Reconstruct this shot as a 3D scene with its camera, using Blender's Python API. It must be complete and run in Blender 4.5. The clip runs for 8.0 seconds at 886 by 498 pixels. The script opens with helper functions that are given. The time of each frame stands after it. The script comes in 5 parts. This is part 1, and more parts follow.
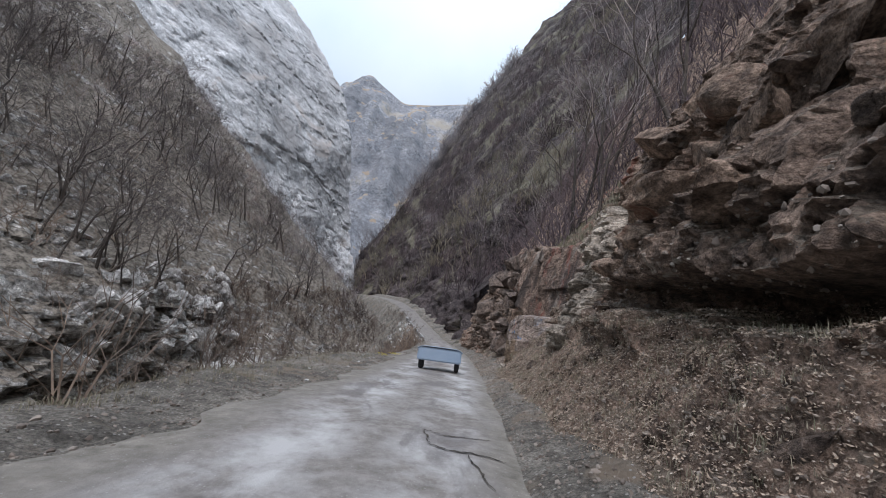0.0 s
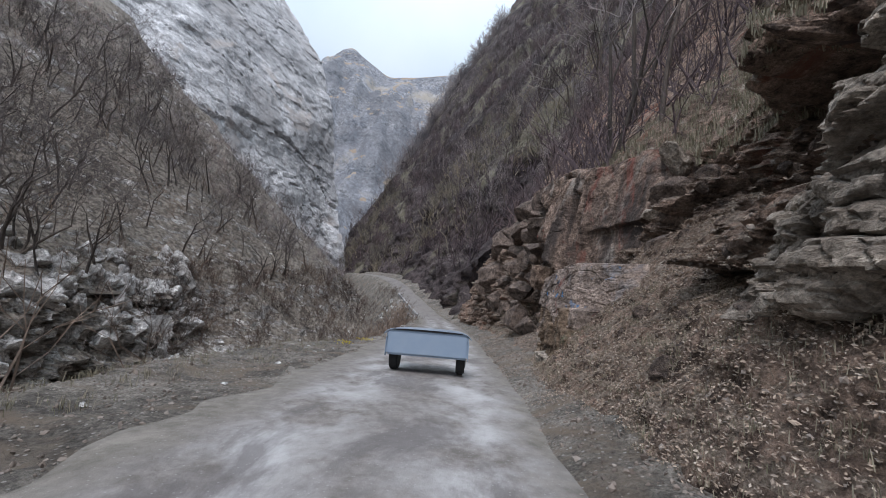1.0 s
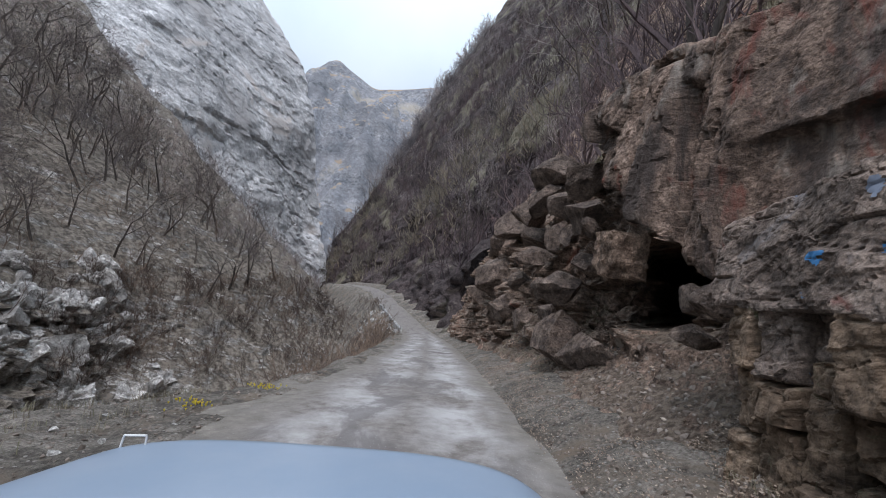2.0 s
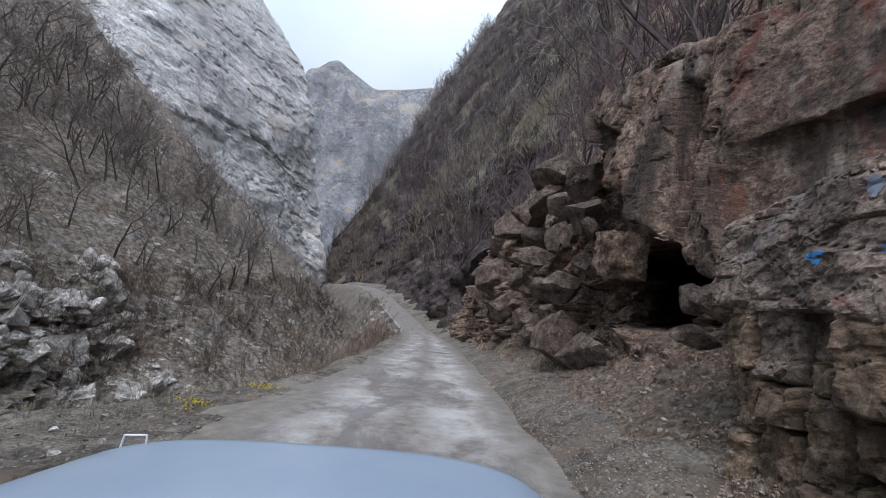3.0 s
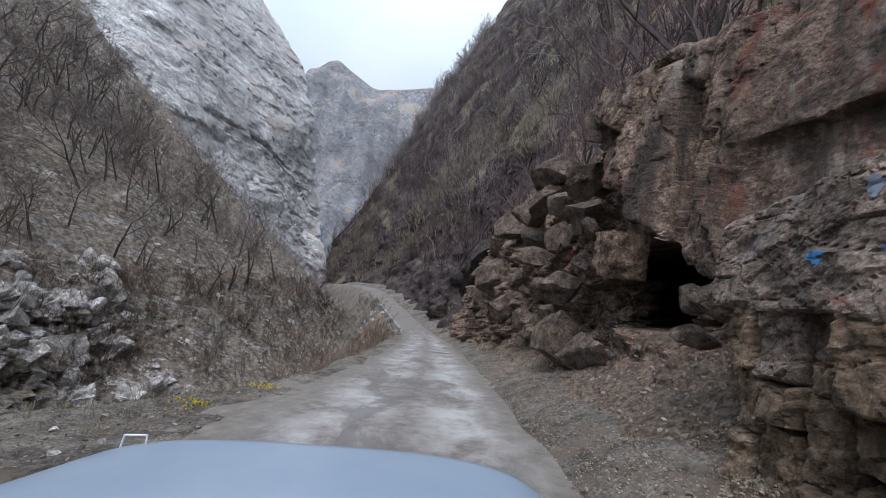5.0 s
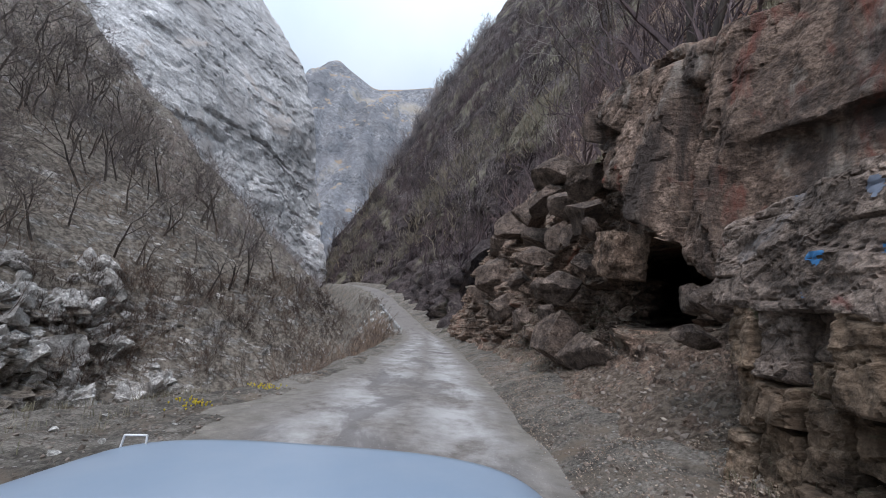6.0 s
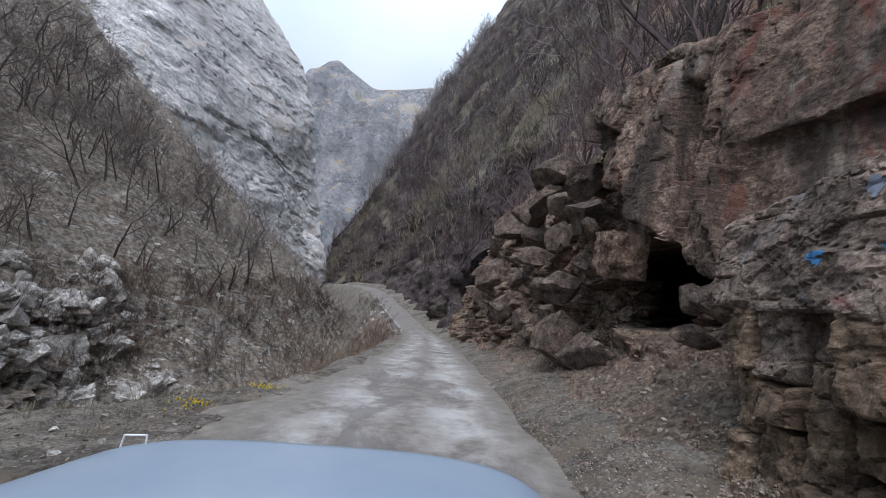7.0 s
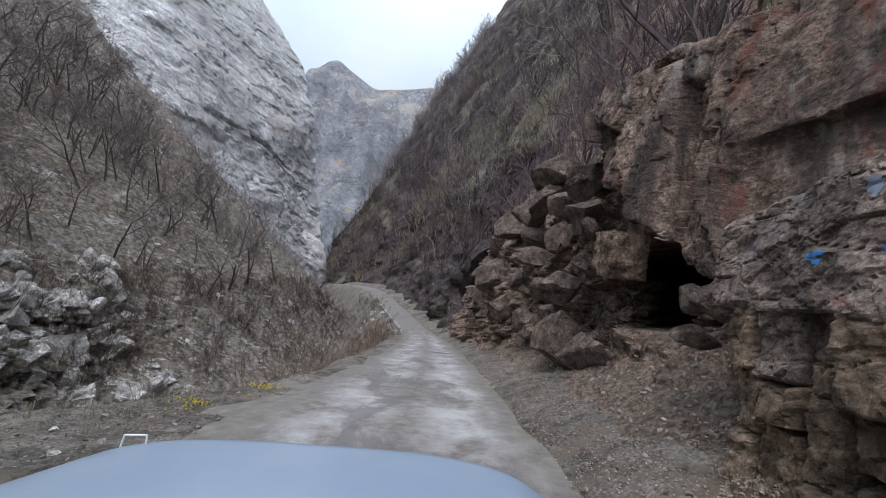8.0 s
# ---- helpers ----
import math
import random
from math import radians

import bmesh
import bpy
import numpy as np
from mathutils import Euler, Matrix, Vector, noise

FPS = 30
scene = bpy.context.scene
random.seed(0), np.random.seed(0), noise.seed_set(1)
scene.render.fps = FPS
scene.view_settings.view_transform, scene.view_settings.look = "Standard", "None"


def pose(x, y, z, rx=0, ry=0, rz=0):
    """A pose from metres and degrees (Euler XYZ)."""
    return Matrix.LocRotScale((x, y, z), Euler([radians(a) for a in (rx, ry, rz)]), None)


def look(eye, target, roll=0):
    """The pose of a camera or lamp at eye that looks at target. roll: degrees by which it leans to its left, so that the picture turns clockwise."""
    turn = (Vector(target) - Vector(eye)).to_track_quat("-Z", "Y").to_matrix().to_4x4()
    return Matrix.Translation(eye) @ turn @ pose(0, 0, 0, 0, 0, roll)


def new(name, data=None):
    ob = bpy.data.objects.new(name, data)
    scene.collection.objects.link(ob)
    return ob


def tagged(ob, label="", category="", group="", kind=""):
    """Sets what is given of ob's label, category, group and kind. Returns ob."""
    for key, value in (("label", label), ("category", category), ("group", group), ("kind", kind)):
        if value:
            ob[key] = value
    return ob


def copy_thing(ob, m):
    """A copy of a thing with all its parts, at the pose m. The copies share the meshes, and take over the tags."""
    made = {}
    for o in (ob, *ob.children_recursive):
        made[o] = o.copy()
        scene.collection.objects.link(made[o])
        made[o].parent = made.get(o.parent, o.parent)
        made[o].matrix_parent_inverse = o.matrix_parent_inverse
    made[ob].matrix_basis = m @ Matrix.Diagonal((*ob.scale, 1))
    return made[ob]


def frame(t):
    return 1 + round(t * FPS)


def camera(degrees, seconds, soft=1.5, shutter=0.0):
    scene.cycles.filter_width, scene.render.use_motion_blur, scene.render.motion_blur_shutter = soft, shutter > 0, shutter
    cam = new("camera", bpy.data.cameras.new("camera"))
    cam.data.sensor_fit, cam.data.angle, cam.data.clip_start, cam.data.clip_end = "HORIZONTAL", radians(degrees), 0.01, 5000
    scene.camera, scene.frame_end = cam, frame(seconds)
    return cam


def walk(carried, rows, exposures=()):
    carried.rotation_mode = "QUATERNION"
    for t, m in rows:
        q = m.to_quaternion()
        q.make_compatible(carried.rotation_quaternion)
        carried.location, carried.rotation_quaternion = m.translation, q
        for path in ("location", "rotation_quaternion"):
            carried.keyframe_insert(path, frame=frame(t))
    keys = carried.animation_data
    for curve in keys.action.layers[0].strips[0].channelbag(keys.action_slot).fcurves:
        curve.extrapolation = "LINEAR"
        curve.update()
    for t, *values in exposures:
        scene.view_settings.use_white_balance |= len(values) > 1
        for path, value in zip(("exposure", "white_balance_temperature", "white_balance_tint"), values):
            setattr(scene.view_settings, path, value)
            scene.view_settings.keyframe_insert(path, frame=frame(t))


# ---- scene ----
cam = camera(98.7, 8.0, soft=1.0)
METRES, EYE, TILT, LEAN, TURN = 16.0, 1.5, 0.0, 0.0, 5.9
ROWS = [
    (0.0, 0.0, 0.0, 0.0, -1.16, 9.23, -7.17),
    (0.5, 0.0131, 0.2541, -0.0142, -4.13, 13.07, -4.79),
    (1.0, 0.0255, 0.4956, -0.0362, -1.75, 5.84, -4.33),
    (1.5, 0.0406, 0.749, -0.0467, -4.77, 7.84, -4.04),
    (2.0, 0.0528, 0.9956, -0.0615, -3.56, 7.72, -3.59),
    (3.5, 0.0527, 0.9956, -0.0616, -3.56, 7.73, -3.59),
    (4.0, 0.0527, 0.9956, -0.0616, -3.56, 7.73, -3.59),
    (5.5, 0.0527, 0.9956, -0.0616, -3.56, 7.73, -3.59),
    (6.0, 0.0527, 0.9956, -0.0616, -3.56, 7.73, -3.59),
    (6.5, 0.0527, 0.9956, -0.0616, -3.56, 7.73, -3.59),
    (7.0, 0.0527, 0.9956, -0.0616, -3.56, 7.73, -3.59),
    (7.5, 0.0527, 0.9956, -0.0616, -3.56, 7.73, -3.59),
    (8.0, 0.0527, 0.9956, -0.0616, -3.56, 7.73, -3.59),
]
walk(cam, [(t, pose(0, 0, EYE, TILT, LEAN, TURN) @ pose(METRES * x, METRES * y, METRES * z, 90 + pitch, roll, yaw)) for t, x, y, z, yaw, pitch, roll in ROWS],
     [(0.0, 0.09, 6420, 19), (8.0, 0.09, 6420, 19)])

# ---------------------------------------------------------------- light
world = bpy.data.worlds.new("overcast_sky")
scene.world = world
world.use_nodes = True
wn, wl = world.node_tree.nodes, world.node_tree.links
wn.clear()
sky = wn.new("ShaderNodeTexSky")
sky.sky_type = "NISHITA"
sky.sun_disc = False
sky.sun_elevation, sky.sun_rotation = radians(55), radians(-170)
sky_gain = wn.new("ShaderNodeVectorMath")
sky_gain.operation = "SCALE"
sky_gain.inputs["Scale"].default_value = 0.10
wl.new(sky.outputs[0], sky_gain.inputs[0])
cloud_place = wn.new("ShaderNodeTexCoord")
cloud = wn.new("ShaderNodeTexNoise")
cloud.inputs["Scale"].default_value, cloud.inputs["Detail"].default_value = 2.2, 6
wl.new(cloud_place.outputs["Generated"], cloud.inputs["Vector"])
cloud_ramp = wn.new("ShaderNodeValToRGB")
cloud_ramp.color_ramp.elements[0].position, cloud_ramp.color_ramp.elements[0].color = 0.3, (0.50, 0.645, 0.75, 1)
cloud_ramp.color_ramp.elements[1].position, cloud_ramp.color_ramp.elements[1].color = 0.75, (0.66, 0.79, 0.86, 1)
wl.new(cloud.outputs["Fac"], cloud_ramp.inputs[0])
# an overcast sky grows brighter from the horizon to the zenith
cloud_xyz = wn.new("ShaderNodeSeparateXYZ")
wl.new(cloud_place.outputs["Generated"], cloud_xyz.inputs[0])
rise = wn.new("ShaderNodeMapRange")
rise.interpolation_type = "SMOOTHSTEP"
rise.inputs["From Min"].default_value, rise.inputs["From Max"].default_value = 0.35, 1.0
rise.inputs["To Min"].default_value, rise.inputs["To Max"].default_value = 1.0, 2.4
wl.new(cloud_xyz.outputs["Z"], rise.inputs["Value"])
cloud_gain = wn.new("ShaderNodeVectorMath")
cloud_gain.operation = "SCALE"
wl.new(cloud_ramp.outputs[0], cloud_gain.inputs[0])
wl.new(rise.outputs[0], cloud_gain.inputs["Scale"])
sky_mix = wn.new("ShaderNodeMix")
sky_mix.data_type = "RGBA"
sky_mix.inputs["Factor"].default_value = 0.9
wl.new(sky_gain.outputs[0], sky_mix.inputs["A"])
wl.new(cloud_gain.outputs[0], sky_mix.inputs["B"])
sky_out = wn.new("ShaderNodeBackground")
sky_out.inputs["Strength"].default_value = 1.0
wl.new(sky_mix.outputs["Result"], sky_out.inputs[0])
world_out = wn.new("ShaderNodeOutputWorld")
wl.new(sky_out.outputs[0], world_out.inputs[0])

sun = new("sun", bpy.data.lights.new("sun", "SUN"))
sun.data.energy, sun.data.angle, sun.data.color = 1.7, radians(26), (1.0, 0.97, 0.93)
sun.matrix_world = look((-14, -60, 145), (0, 20, 0))


# ---------------------------------------------------------------- noise on arrays
def hashed(ix, iy, iz, seed):
    ix, iy, iz = (np.asarray(q, dtype=np.int64) for q in (ix, iy, iz))
    n = (ix * 374761393 + iy * 668265263 + iz * 2147483647 + seed * 1274126177) & 0xFFFFFFFF
    n = ((n ^ (n >> 13)) * 1274126177) & 0xFFFFFFFF
    n = ((n ^ (n >> 16)) * 2246822519) & 0xFFFFFFFF
    return ((n ^ (n >> 15)) & 0xFFFFFF) / float(0xFFFFFF)


def smooth_noise(x, y, z, seed=0):
    """Value noise, -1 to 1, on arrays of one shape."""
    x, y, z = np.broadcast_arrays(np.asarray(x, float), np.asarray(y, float), np.asarray(z, float))
    fx, fy, fz = np.floor(x), np.floor(y), np.floor(z)
    ix, iy, iz = fx.astype(np.int64), fy.astype(np.int64), fz.astype(np.int64)
    u, v, w = x - fx, y - fy, z - fz
    u, v, w = u * u * (3 - 2 * u), v * v * (3 - 2 * v), w * w * (3 - 2 * w)
    total = 0.0
    for a in (0, 1):
        for b in (0, 1):
            for c in (0, 1):
                weight = (u if a else 1 - u) * (v if b else 1 - v) * (w if c else 1 - w)
                total = total + weight * hashed(ix + a, iy + b, iz + c, seed)
    return total * 2 - 1


def fbm(x, y, z, octaves=4, seed=0, gain=0.5):
    total, amp = 0.0, 1.0
    for k in range(octaves):
        total = total + amp * smooth_noise(np.asarray(x) * 2**k + 17.3 * k, np.asarray(y) * 2**k + 5.1 * k, np.asarray(z) * 2**k, seed + k)
        amp *= gain
    return total


def blocks(x, y, z, seed=0, tilt=0.9):
    """Broken rock: for each cell of a jittered lattice a random height with a tilted facet (-1 to 1 or so), and the nearness of the joint (0 at the joint)."""
    x, y, z = np.broadcast_arrays(np.asarray(x, float), np.asarray(y, float), np.asarray(z, float))
    ix, iy, iz = (np.floor(q).astype(np.int64) for q in (x, y, z))
    first, second, height = np.full(x.shape, 9.0), np.full(x.shape, 9.0), np.zeros(x.shape)
    for a in (-1, 0, 1):
        for b in (-1, 0, 1):
            for c in (-1, 0, 1):
                jx, jy, jz = ix + a, iy + b, iz + c
                ox, oy, oz = x - jx - hashed(jx, jy, jz, seed), y - jy - hashed(jx, jy, jz, seed + 7), z - jz - hashed(jx, jy, jz, seed + 13)
                d = np.sqrt(ox * ox + oy * oy + oz * oz)
                nearer = d < first
                second = np.where(nearer, first, np.minimum(second, d))
                facet = 2 * hashed(jx, jy, jz, seed + 29) - 1
                for o, k in ((ox, 31), (oy, 37), (oz, 41)):
                    facet = facet + tilt * (2 * hashed(jx, jy, jz, seed + k) - 1) * o
                height = np.where(nearer, facet, height)
                first = np.where(nearer, d, first)
    return height, second - first


def cell(i, seed):
    i = np.asarray(i).astype(np.int64)
    return hashed(i, np.zeros_like(i), np.zeros_like(i), seed)


def step(x, low, high):
    q = np.clip((np.asarray(x, float) - low) / (high - low), 0, 1)
    return q * q * (3 - 2 * q)


def spline(x, keys, values):
    """A smooth curve through keys and values."""
    x, keys, values = np.asarray(x, float), np.asarray(keys, float), np.asarray(values, float)
    slope = np.gradient(values, keys)
    i = np.clip(np.searchsorted(keys, x) - 1, 0, len(keys) - 2)
    w = keys[i + 1] - keys[i]
    t = np.clip((x - keys[i]) / w, 0, 1)
    out = (2 * t**3 - 3 * t**2 + 1) * values[i] + (t**3 - 2 * t**2 + t) * w * slope[i] + (3 * t**2 - 2 * t**3) * values[i + 1] + (t**3 - t**2) * w * slope[i + 1]
    out = out + np.where(x < keys[0], (x - keys[0]) * slope[0], 0) + np.where(x > keys[-1], (x - keys[-1]) * slope[-1], 0)
    return out


# ---------------------------------------------------------------- meshes
def mesh_from(name, verts, faces, material, smooth=True):
    """faces: an array of triangles or quads."""
    verts, faces = np.asarray(verts, np.float32).reshape(-1, 3), np.asarray(faces, np.int32)
    me = bpy.data.meshes.new(name)
    n, k = faces.shape
    me.vertices.add(len(verts))
    me.vertices.foreach_set("co", verts.ravel())
    me.loops.add(n * k)
    me.loops.foreach_set("vertex_index", faces.ravel())
    me.polygons.add(n)
    me.polygons.foreach_set("loop_start", np.arange(0, n * k, k, dtype=np.int32))
    me.polygons.foreach_set("use_smooth", np.full(n, smooth))
    me.update(calc_edges=True)
    me.validate()
    me.materials.append(material)
    return me


def grid_faces(nu, nv, flip=False):
    i = (np.arange(nu - 1)[:, None] * nv + np.arange(nv - 1)[None, :]).ravel()
    quad = np.stack([i, i + nv, i + nv + 1, i + 1], 1)
    return quad[:, ::-1] if flip else quad


def sheet(name, points, material, flip=False, smooth=True):
    nu, nv = points.shape[:2]
    return new(name, mesh_from(name, points.reshape(-1, 3), grid_faces(nu, nv, flip), material, smooth))


def part(name, me, parent, label=""):
    """One mesh object under a thing or a part. me: a mesh, or a bmesh with its material as (bm, material)."""
    if isinstance(me, tuple):
        bm, material = me
        me = bpy.data.meshes.new(name)
        bm.to_mesh(me)
        bm.free()
        me.materials.append(material)
    ob = new(name, me)
    ob.parent = parent
    return tagged(ob, label)


# ---------------------------------------------------------------- materials
def node_material(name):
    m = bpy.data.materials.new(name)
    m.use_nodes = True
    nodes, links = m.node_tree.nodes, m.node_tree.links
    return m, nodes, links, nodes["Principled BSDF"]


def ramp_of(nodes, stops):
    r = nodes.new("ShaderNodeValToRGB")
    e = r.color_ramp.elements
    e[0].position, e[0].color = stops[0][0], (*stops[0][1], 1)
    e[1].position, e[1].color = stops[-1][0], (*stops[-1][1], 1)
    for p, c in stops[1:-1]:
        k = e.new(p)
        k.color = (*c, 1)
    return r


def noise_of(nodes, links, place, scale, detail=6, rough=0.6, stretch=None, distortion=0.0):
    n = nodes.new("ShaderNodeTexNoise")
    n.inputs["Scale"].default_value, n.inputs["Detail"].default_value = scale, detail
    n.inputs["Roughness"].default_value, n.inputs["Distortion"].default_value = rough, distortion
    if stretch:
        mp = nodes.new("ShaderNodeMapping")
        mp.inputs["Scale"].default_value = stretch[:3]
        if len(stretch) > 3:
            mp.inputs["Rotation"].default_value = [radians(a) for a in stretch[3:]]
        links.new(place, mp.inputs["Vector"])
        place = mp.outputs[0]
    links.new(place, n.inputs["Vector"])
    return n.outputs["Fac"]


def mixed(nodes, links, factor, a, b, blend="MIX"):
    m = nodes.new("ShaderNodeMix")
    m.data_type, m.blend_type = "RGBA", blend
    for sock, v in (("Factor", factor), ("A", a), ("B", b)):
        s = [i for i in m.inputs if i.name == sock and i.enabled][0]
        if isinstance(v, (tuple, float, int)):
            s.default_value = (*v, 1) if isinstance(v, tuple) else v
        else:
            links.new(v, s)
    return [o for o in m.outputs if o.enabled][0]


def surface(name, dark, light, grain=3.0, patch=0.35, spots=None, strata=None, patches=(), flat_cover=None, rough=0.92, relief=0.06, relief_scale=None, seed=0.0, streaks=None):
    """Rock, soil or gravel: two colours mixed by grain, larger patches, thin beds, spots, and a cover on flat places."""
    m, nodes, links, out = node_material(name)
    place = nodes.new("ShaderNodeTexCoord").outputs["Object"]
    shift = nodes.new("ShaderNodeVectorMath")
    shift.inputs[1].default_value = (seed, seed * 0.7, seed * 1.3)
    links.new(place, shift.inputs[0])
    place = shift.outputs[0]
    fine = noise_of(nodes, links, place, grain, 8, 0.7)
    ramp = ramp_of(nodes, [(0.38, dark), (0.5, tuple((a + b) / 2 for a, b in zip(dark, light))), (0.62, light)])
    links.new(fine, ramp.inputs[0])
    colour = ramp.outputs[0]
    big = noise_of(nodes, links, place, patch, 5, 0.6, distortion=0.6)
    shade = ramp_of(nodes, [(0.35, (0.52, 0.52, 0.52)), (0.65, (1.2, 1.2, 1.2))])
    links.new(big, shade.inputs[0])
    colour = mixed(nodes, links, 1.0, colour, shade.outputs[0], "MULTIPLY")
    speck = noise_of(nodes, links, place, grain * 6.0, 6, 0.75)
    speck_tone = ramp_of(nodes, [(0.32, (0.28, 0.28, 0.28)), (0.5, (0.92, 0.92, 0.92)), (0.68, (1.6, 1.6, 1.6))])
    links.new(speck, speck_tone.inputs[0])
    colour = mixed(nodes, links, 1.0, colour, speck_tone.outputs[0], "MULTIPLY")
    height = fine
    if strata:
        bed_scale, turn, tint, amount = strata
        bed = noise_of(nodes, links, place, bed_scale, 5, 0.65, (0.12, 0.12, 1.0, *turn), 0.8)
        cut = ramp_of(nodes, [(0.42, (0, 0, 0)), (0.6, (1, 1, 1))])
        links.new(bed, cut.inputs[0])
        scale = nodes.new("ShaderNodeMath")
        scale.operation = "MULTIPLY"
        scale.inputs[1].default_value = amount
        links.new(cut.outputs[0], scale.inputs[0])
        colour = mixed(nodes, links, scale.outputs[0], colour, tint)
        add = nodes.new("ShaderNodeMath")
        add.operation = "MULTIPLY_ADD"
        add.inputs[1].default_value = amount
        links.new(bed, add.inputs[0])
        links.new(height, add.inputs[2])
        height = add.outputs[0]
    for scale_, low, high, tint, *stretch in patches:
        blot = noise_of(nodes, links, place, scale_, 6, 0.65, stretch[0] if stretch else None, 0.8)
        cut = ramp_of(nodes, [(low, (0, 0, 0)), (high, (1, 1, 1))])
        links.new(blot, cut.inputs[0])
        colour = mixed(nodes, links, cut.outputs[0], colour, tint)
    if streaks:
        streak_scale, low, high, tint = streaks
        run = noise_of(nodes, links, place, streak_scale, 5, 0.65, (1.0, 1.0, 0.16), 0.4)
        cut = ramp_of(nodes, [(low, (0, 0, 0)), (high, (1, 1, 1))])
        links.new(run, cut.inputs[0])
        colour = mixed(nodes, links, cut.outputs[0], colour, tint)
    if spots:
        spot_scale, size, tint = spots
        v = nodes.new("ShaderNodeTexVoronoi")
        v.inputs["Scale"].default_value = spot_scale
        links.new(place, v.inputs["Vector"])
        cut = ramp_of(nodes, [(size, (1, 1, 1)), (size + 0.06, (0, 0, 0))])
        links.new(v.outputs["Distance"], cut.inputs[0])
        colour = mixed(nodes, links, cut.outputs[0], colour, tint)
    if flat_cover:
        low, high, tint_a, tint_b, cover_grain = flat_cover
        geo = nodes.new("ShaderNodeNewGeometry")
        xyz = nodes.new("ShaderNodeSeparateXYZ")
        links.new(geo.outputs["Normal"], xyz.inputs[0])
        wob = noise_of(nodes, links, place, cover_grain * 0.4, 6, 0.7)
        add = nodes.new("ShaderNodeMath")
        add.operation = "MULTIPLY_ADD"
        add.inputs[1].default_value = 0.5
        links.new(wob, add.inputs[0])
        links.new(xyz.outputs["Z"], add.inputs[2])
        cut = ramp_of(nodes, [(low, (0, 0, 0)), (high, (1, 1, 1))])
        links.new(add.outputs[0], cut.inputs[0])
        leaf = noise_of(nodes, links, place, cover_grain, 7, 0.75)
        tint = ramp_of(nodes, [(0.41, tint_a), (0.59, tint_b)])
        links.new(leaf, tint.inputs[0])
        colour = mixed(nodes, links, cut.outputs[0], colour, tint.outputs[0])
    links.new(colour, out.inputs["Base Color"])
    out.inputs["Roughness"].default_value = rough
    out.inputs["Specular IOR Level"].default_value = 0.25
    b = nodes.new("ShaderNodeBump")
    b.inputs["Strength"].default_value, b.inputs["Distance"].default_value = 1.0, relief
    if relief_scale:
        extra = noise_of(nodes, links, place, relief_scale, 8, 0.7)
        add = nodes.new("ShaderNodeMath")
        links.new(height, add.inputs[0])
        links.new(extra, add.inputs[1])
        height = add.outputs[0]
    links.new(height, b.inputs["Height"])
    links.new(b.outputs[0], out.inputs["Normal"])
    return m


ROCK = surface("brown_rock", (0.085, 0.060, 0.047), (0.56, 0.405, 0.315), grain=2.6, patch=0.35, strata=(7.0, (12, 8, 0), (0.20, 0.148, 0.122), 0.22), streaks=(1.1, 0.60, 0.70, (0.11, 0.088, 0.078)),
               patches=[(0.35, 0.60, 0.67, (0.27, 0.128, 0.092)), (1.1, 0.62, 0.68, (0.46, 0.40, 0.335))], flat_cover=(0.98, 1.18, (0.125, 0.096, 0.075), (0.34, 0.272, 0.215), 9.0), relief=0.22, relief_scale=9.0)
LIMESTONE = surface("grey_limestone", (0.40, 0.396, 0.40), (0.77, 0.762, 0.762), grain=0.45, patch=0.03, strata=(0.5, (41, 0, 0), (0.48, 0.48, 0.50), 0.15),
                    patches=[(0.05, 0.6, 0.68, (0.52, 0.47, 0.44)), (0.035, 0.5, 0.64, (0.40, 0.385, 0.38))], relief=0.45, relief_scale=1.1)
SLOPE_LEFT = surface("scrub_hillside", (0.17, 0.155, 0.14), (0.84, 0.81, 0.77), grain=0.9, patch=0.15, strata=(2.0, (0, 10, 0), (0.20, 0.175, 0.155), 0.15),
                     flat_cover=(0.66, 0.84, (0.09, 0.077, 0.064), (0.325, 0.285, 0.24), 1.6), relief=0.3, relief_scale=3.0)
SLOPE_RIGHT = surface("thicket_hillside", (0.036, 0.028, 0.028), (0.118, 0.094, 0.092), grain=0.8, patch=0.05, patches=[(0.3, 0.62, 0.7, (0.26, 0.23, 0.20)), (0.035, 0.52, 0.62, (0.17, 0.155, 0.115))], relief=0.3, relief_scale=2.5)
# distance haze is put into the mountain's colour: bluish, low-contrast greys
HAZED_ROCK = surface("hazed_mountain_rock", (0.22, 0.232, 0.26), (0.39, 0.39, 0.405), grain=0.03, patch=0.006, strata=(0.02, (0, 70, 20), (0.24, 0.24, 0.255), 0.6),
                   patches=[(0.006, 0.55, 0.65, (0.41, 0.37, 0.32)), (0.012, 0.62, 0.68, (0.20, 0.215, 0.235))], flat_cover=(0.97, 1.12, (0.30, 0.235, 0.175), (0.38, 0.31, 0.24), 0.05), relief=5.0, relief_scale=0.08)
SOIL = surface("gravel_verge", (0.115, 0.102, 0.087), (0.27, 0.245, 0.213), grain=3.5, patch=0.5, spots=(9.0, 0.12, (0.34, 0.32, 0.295)),
               patches=[(0.7, 0.52, 0.66, (0.19, 0.15, 0.115))], relief=0.05, relief_scale=30.0)


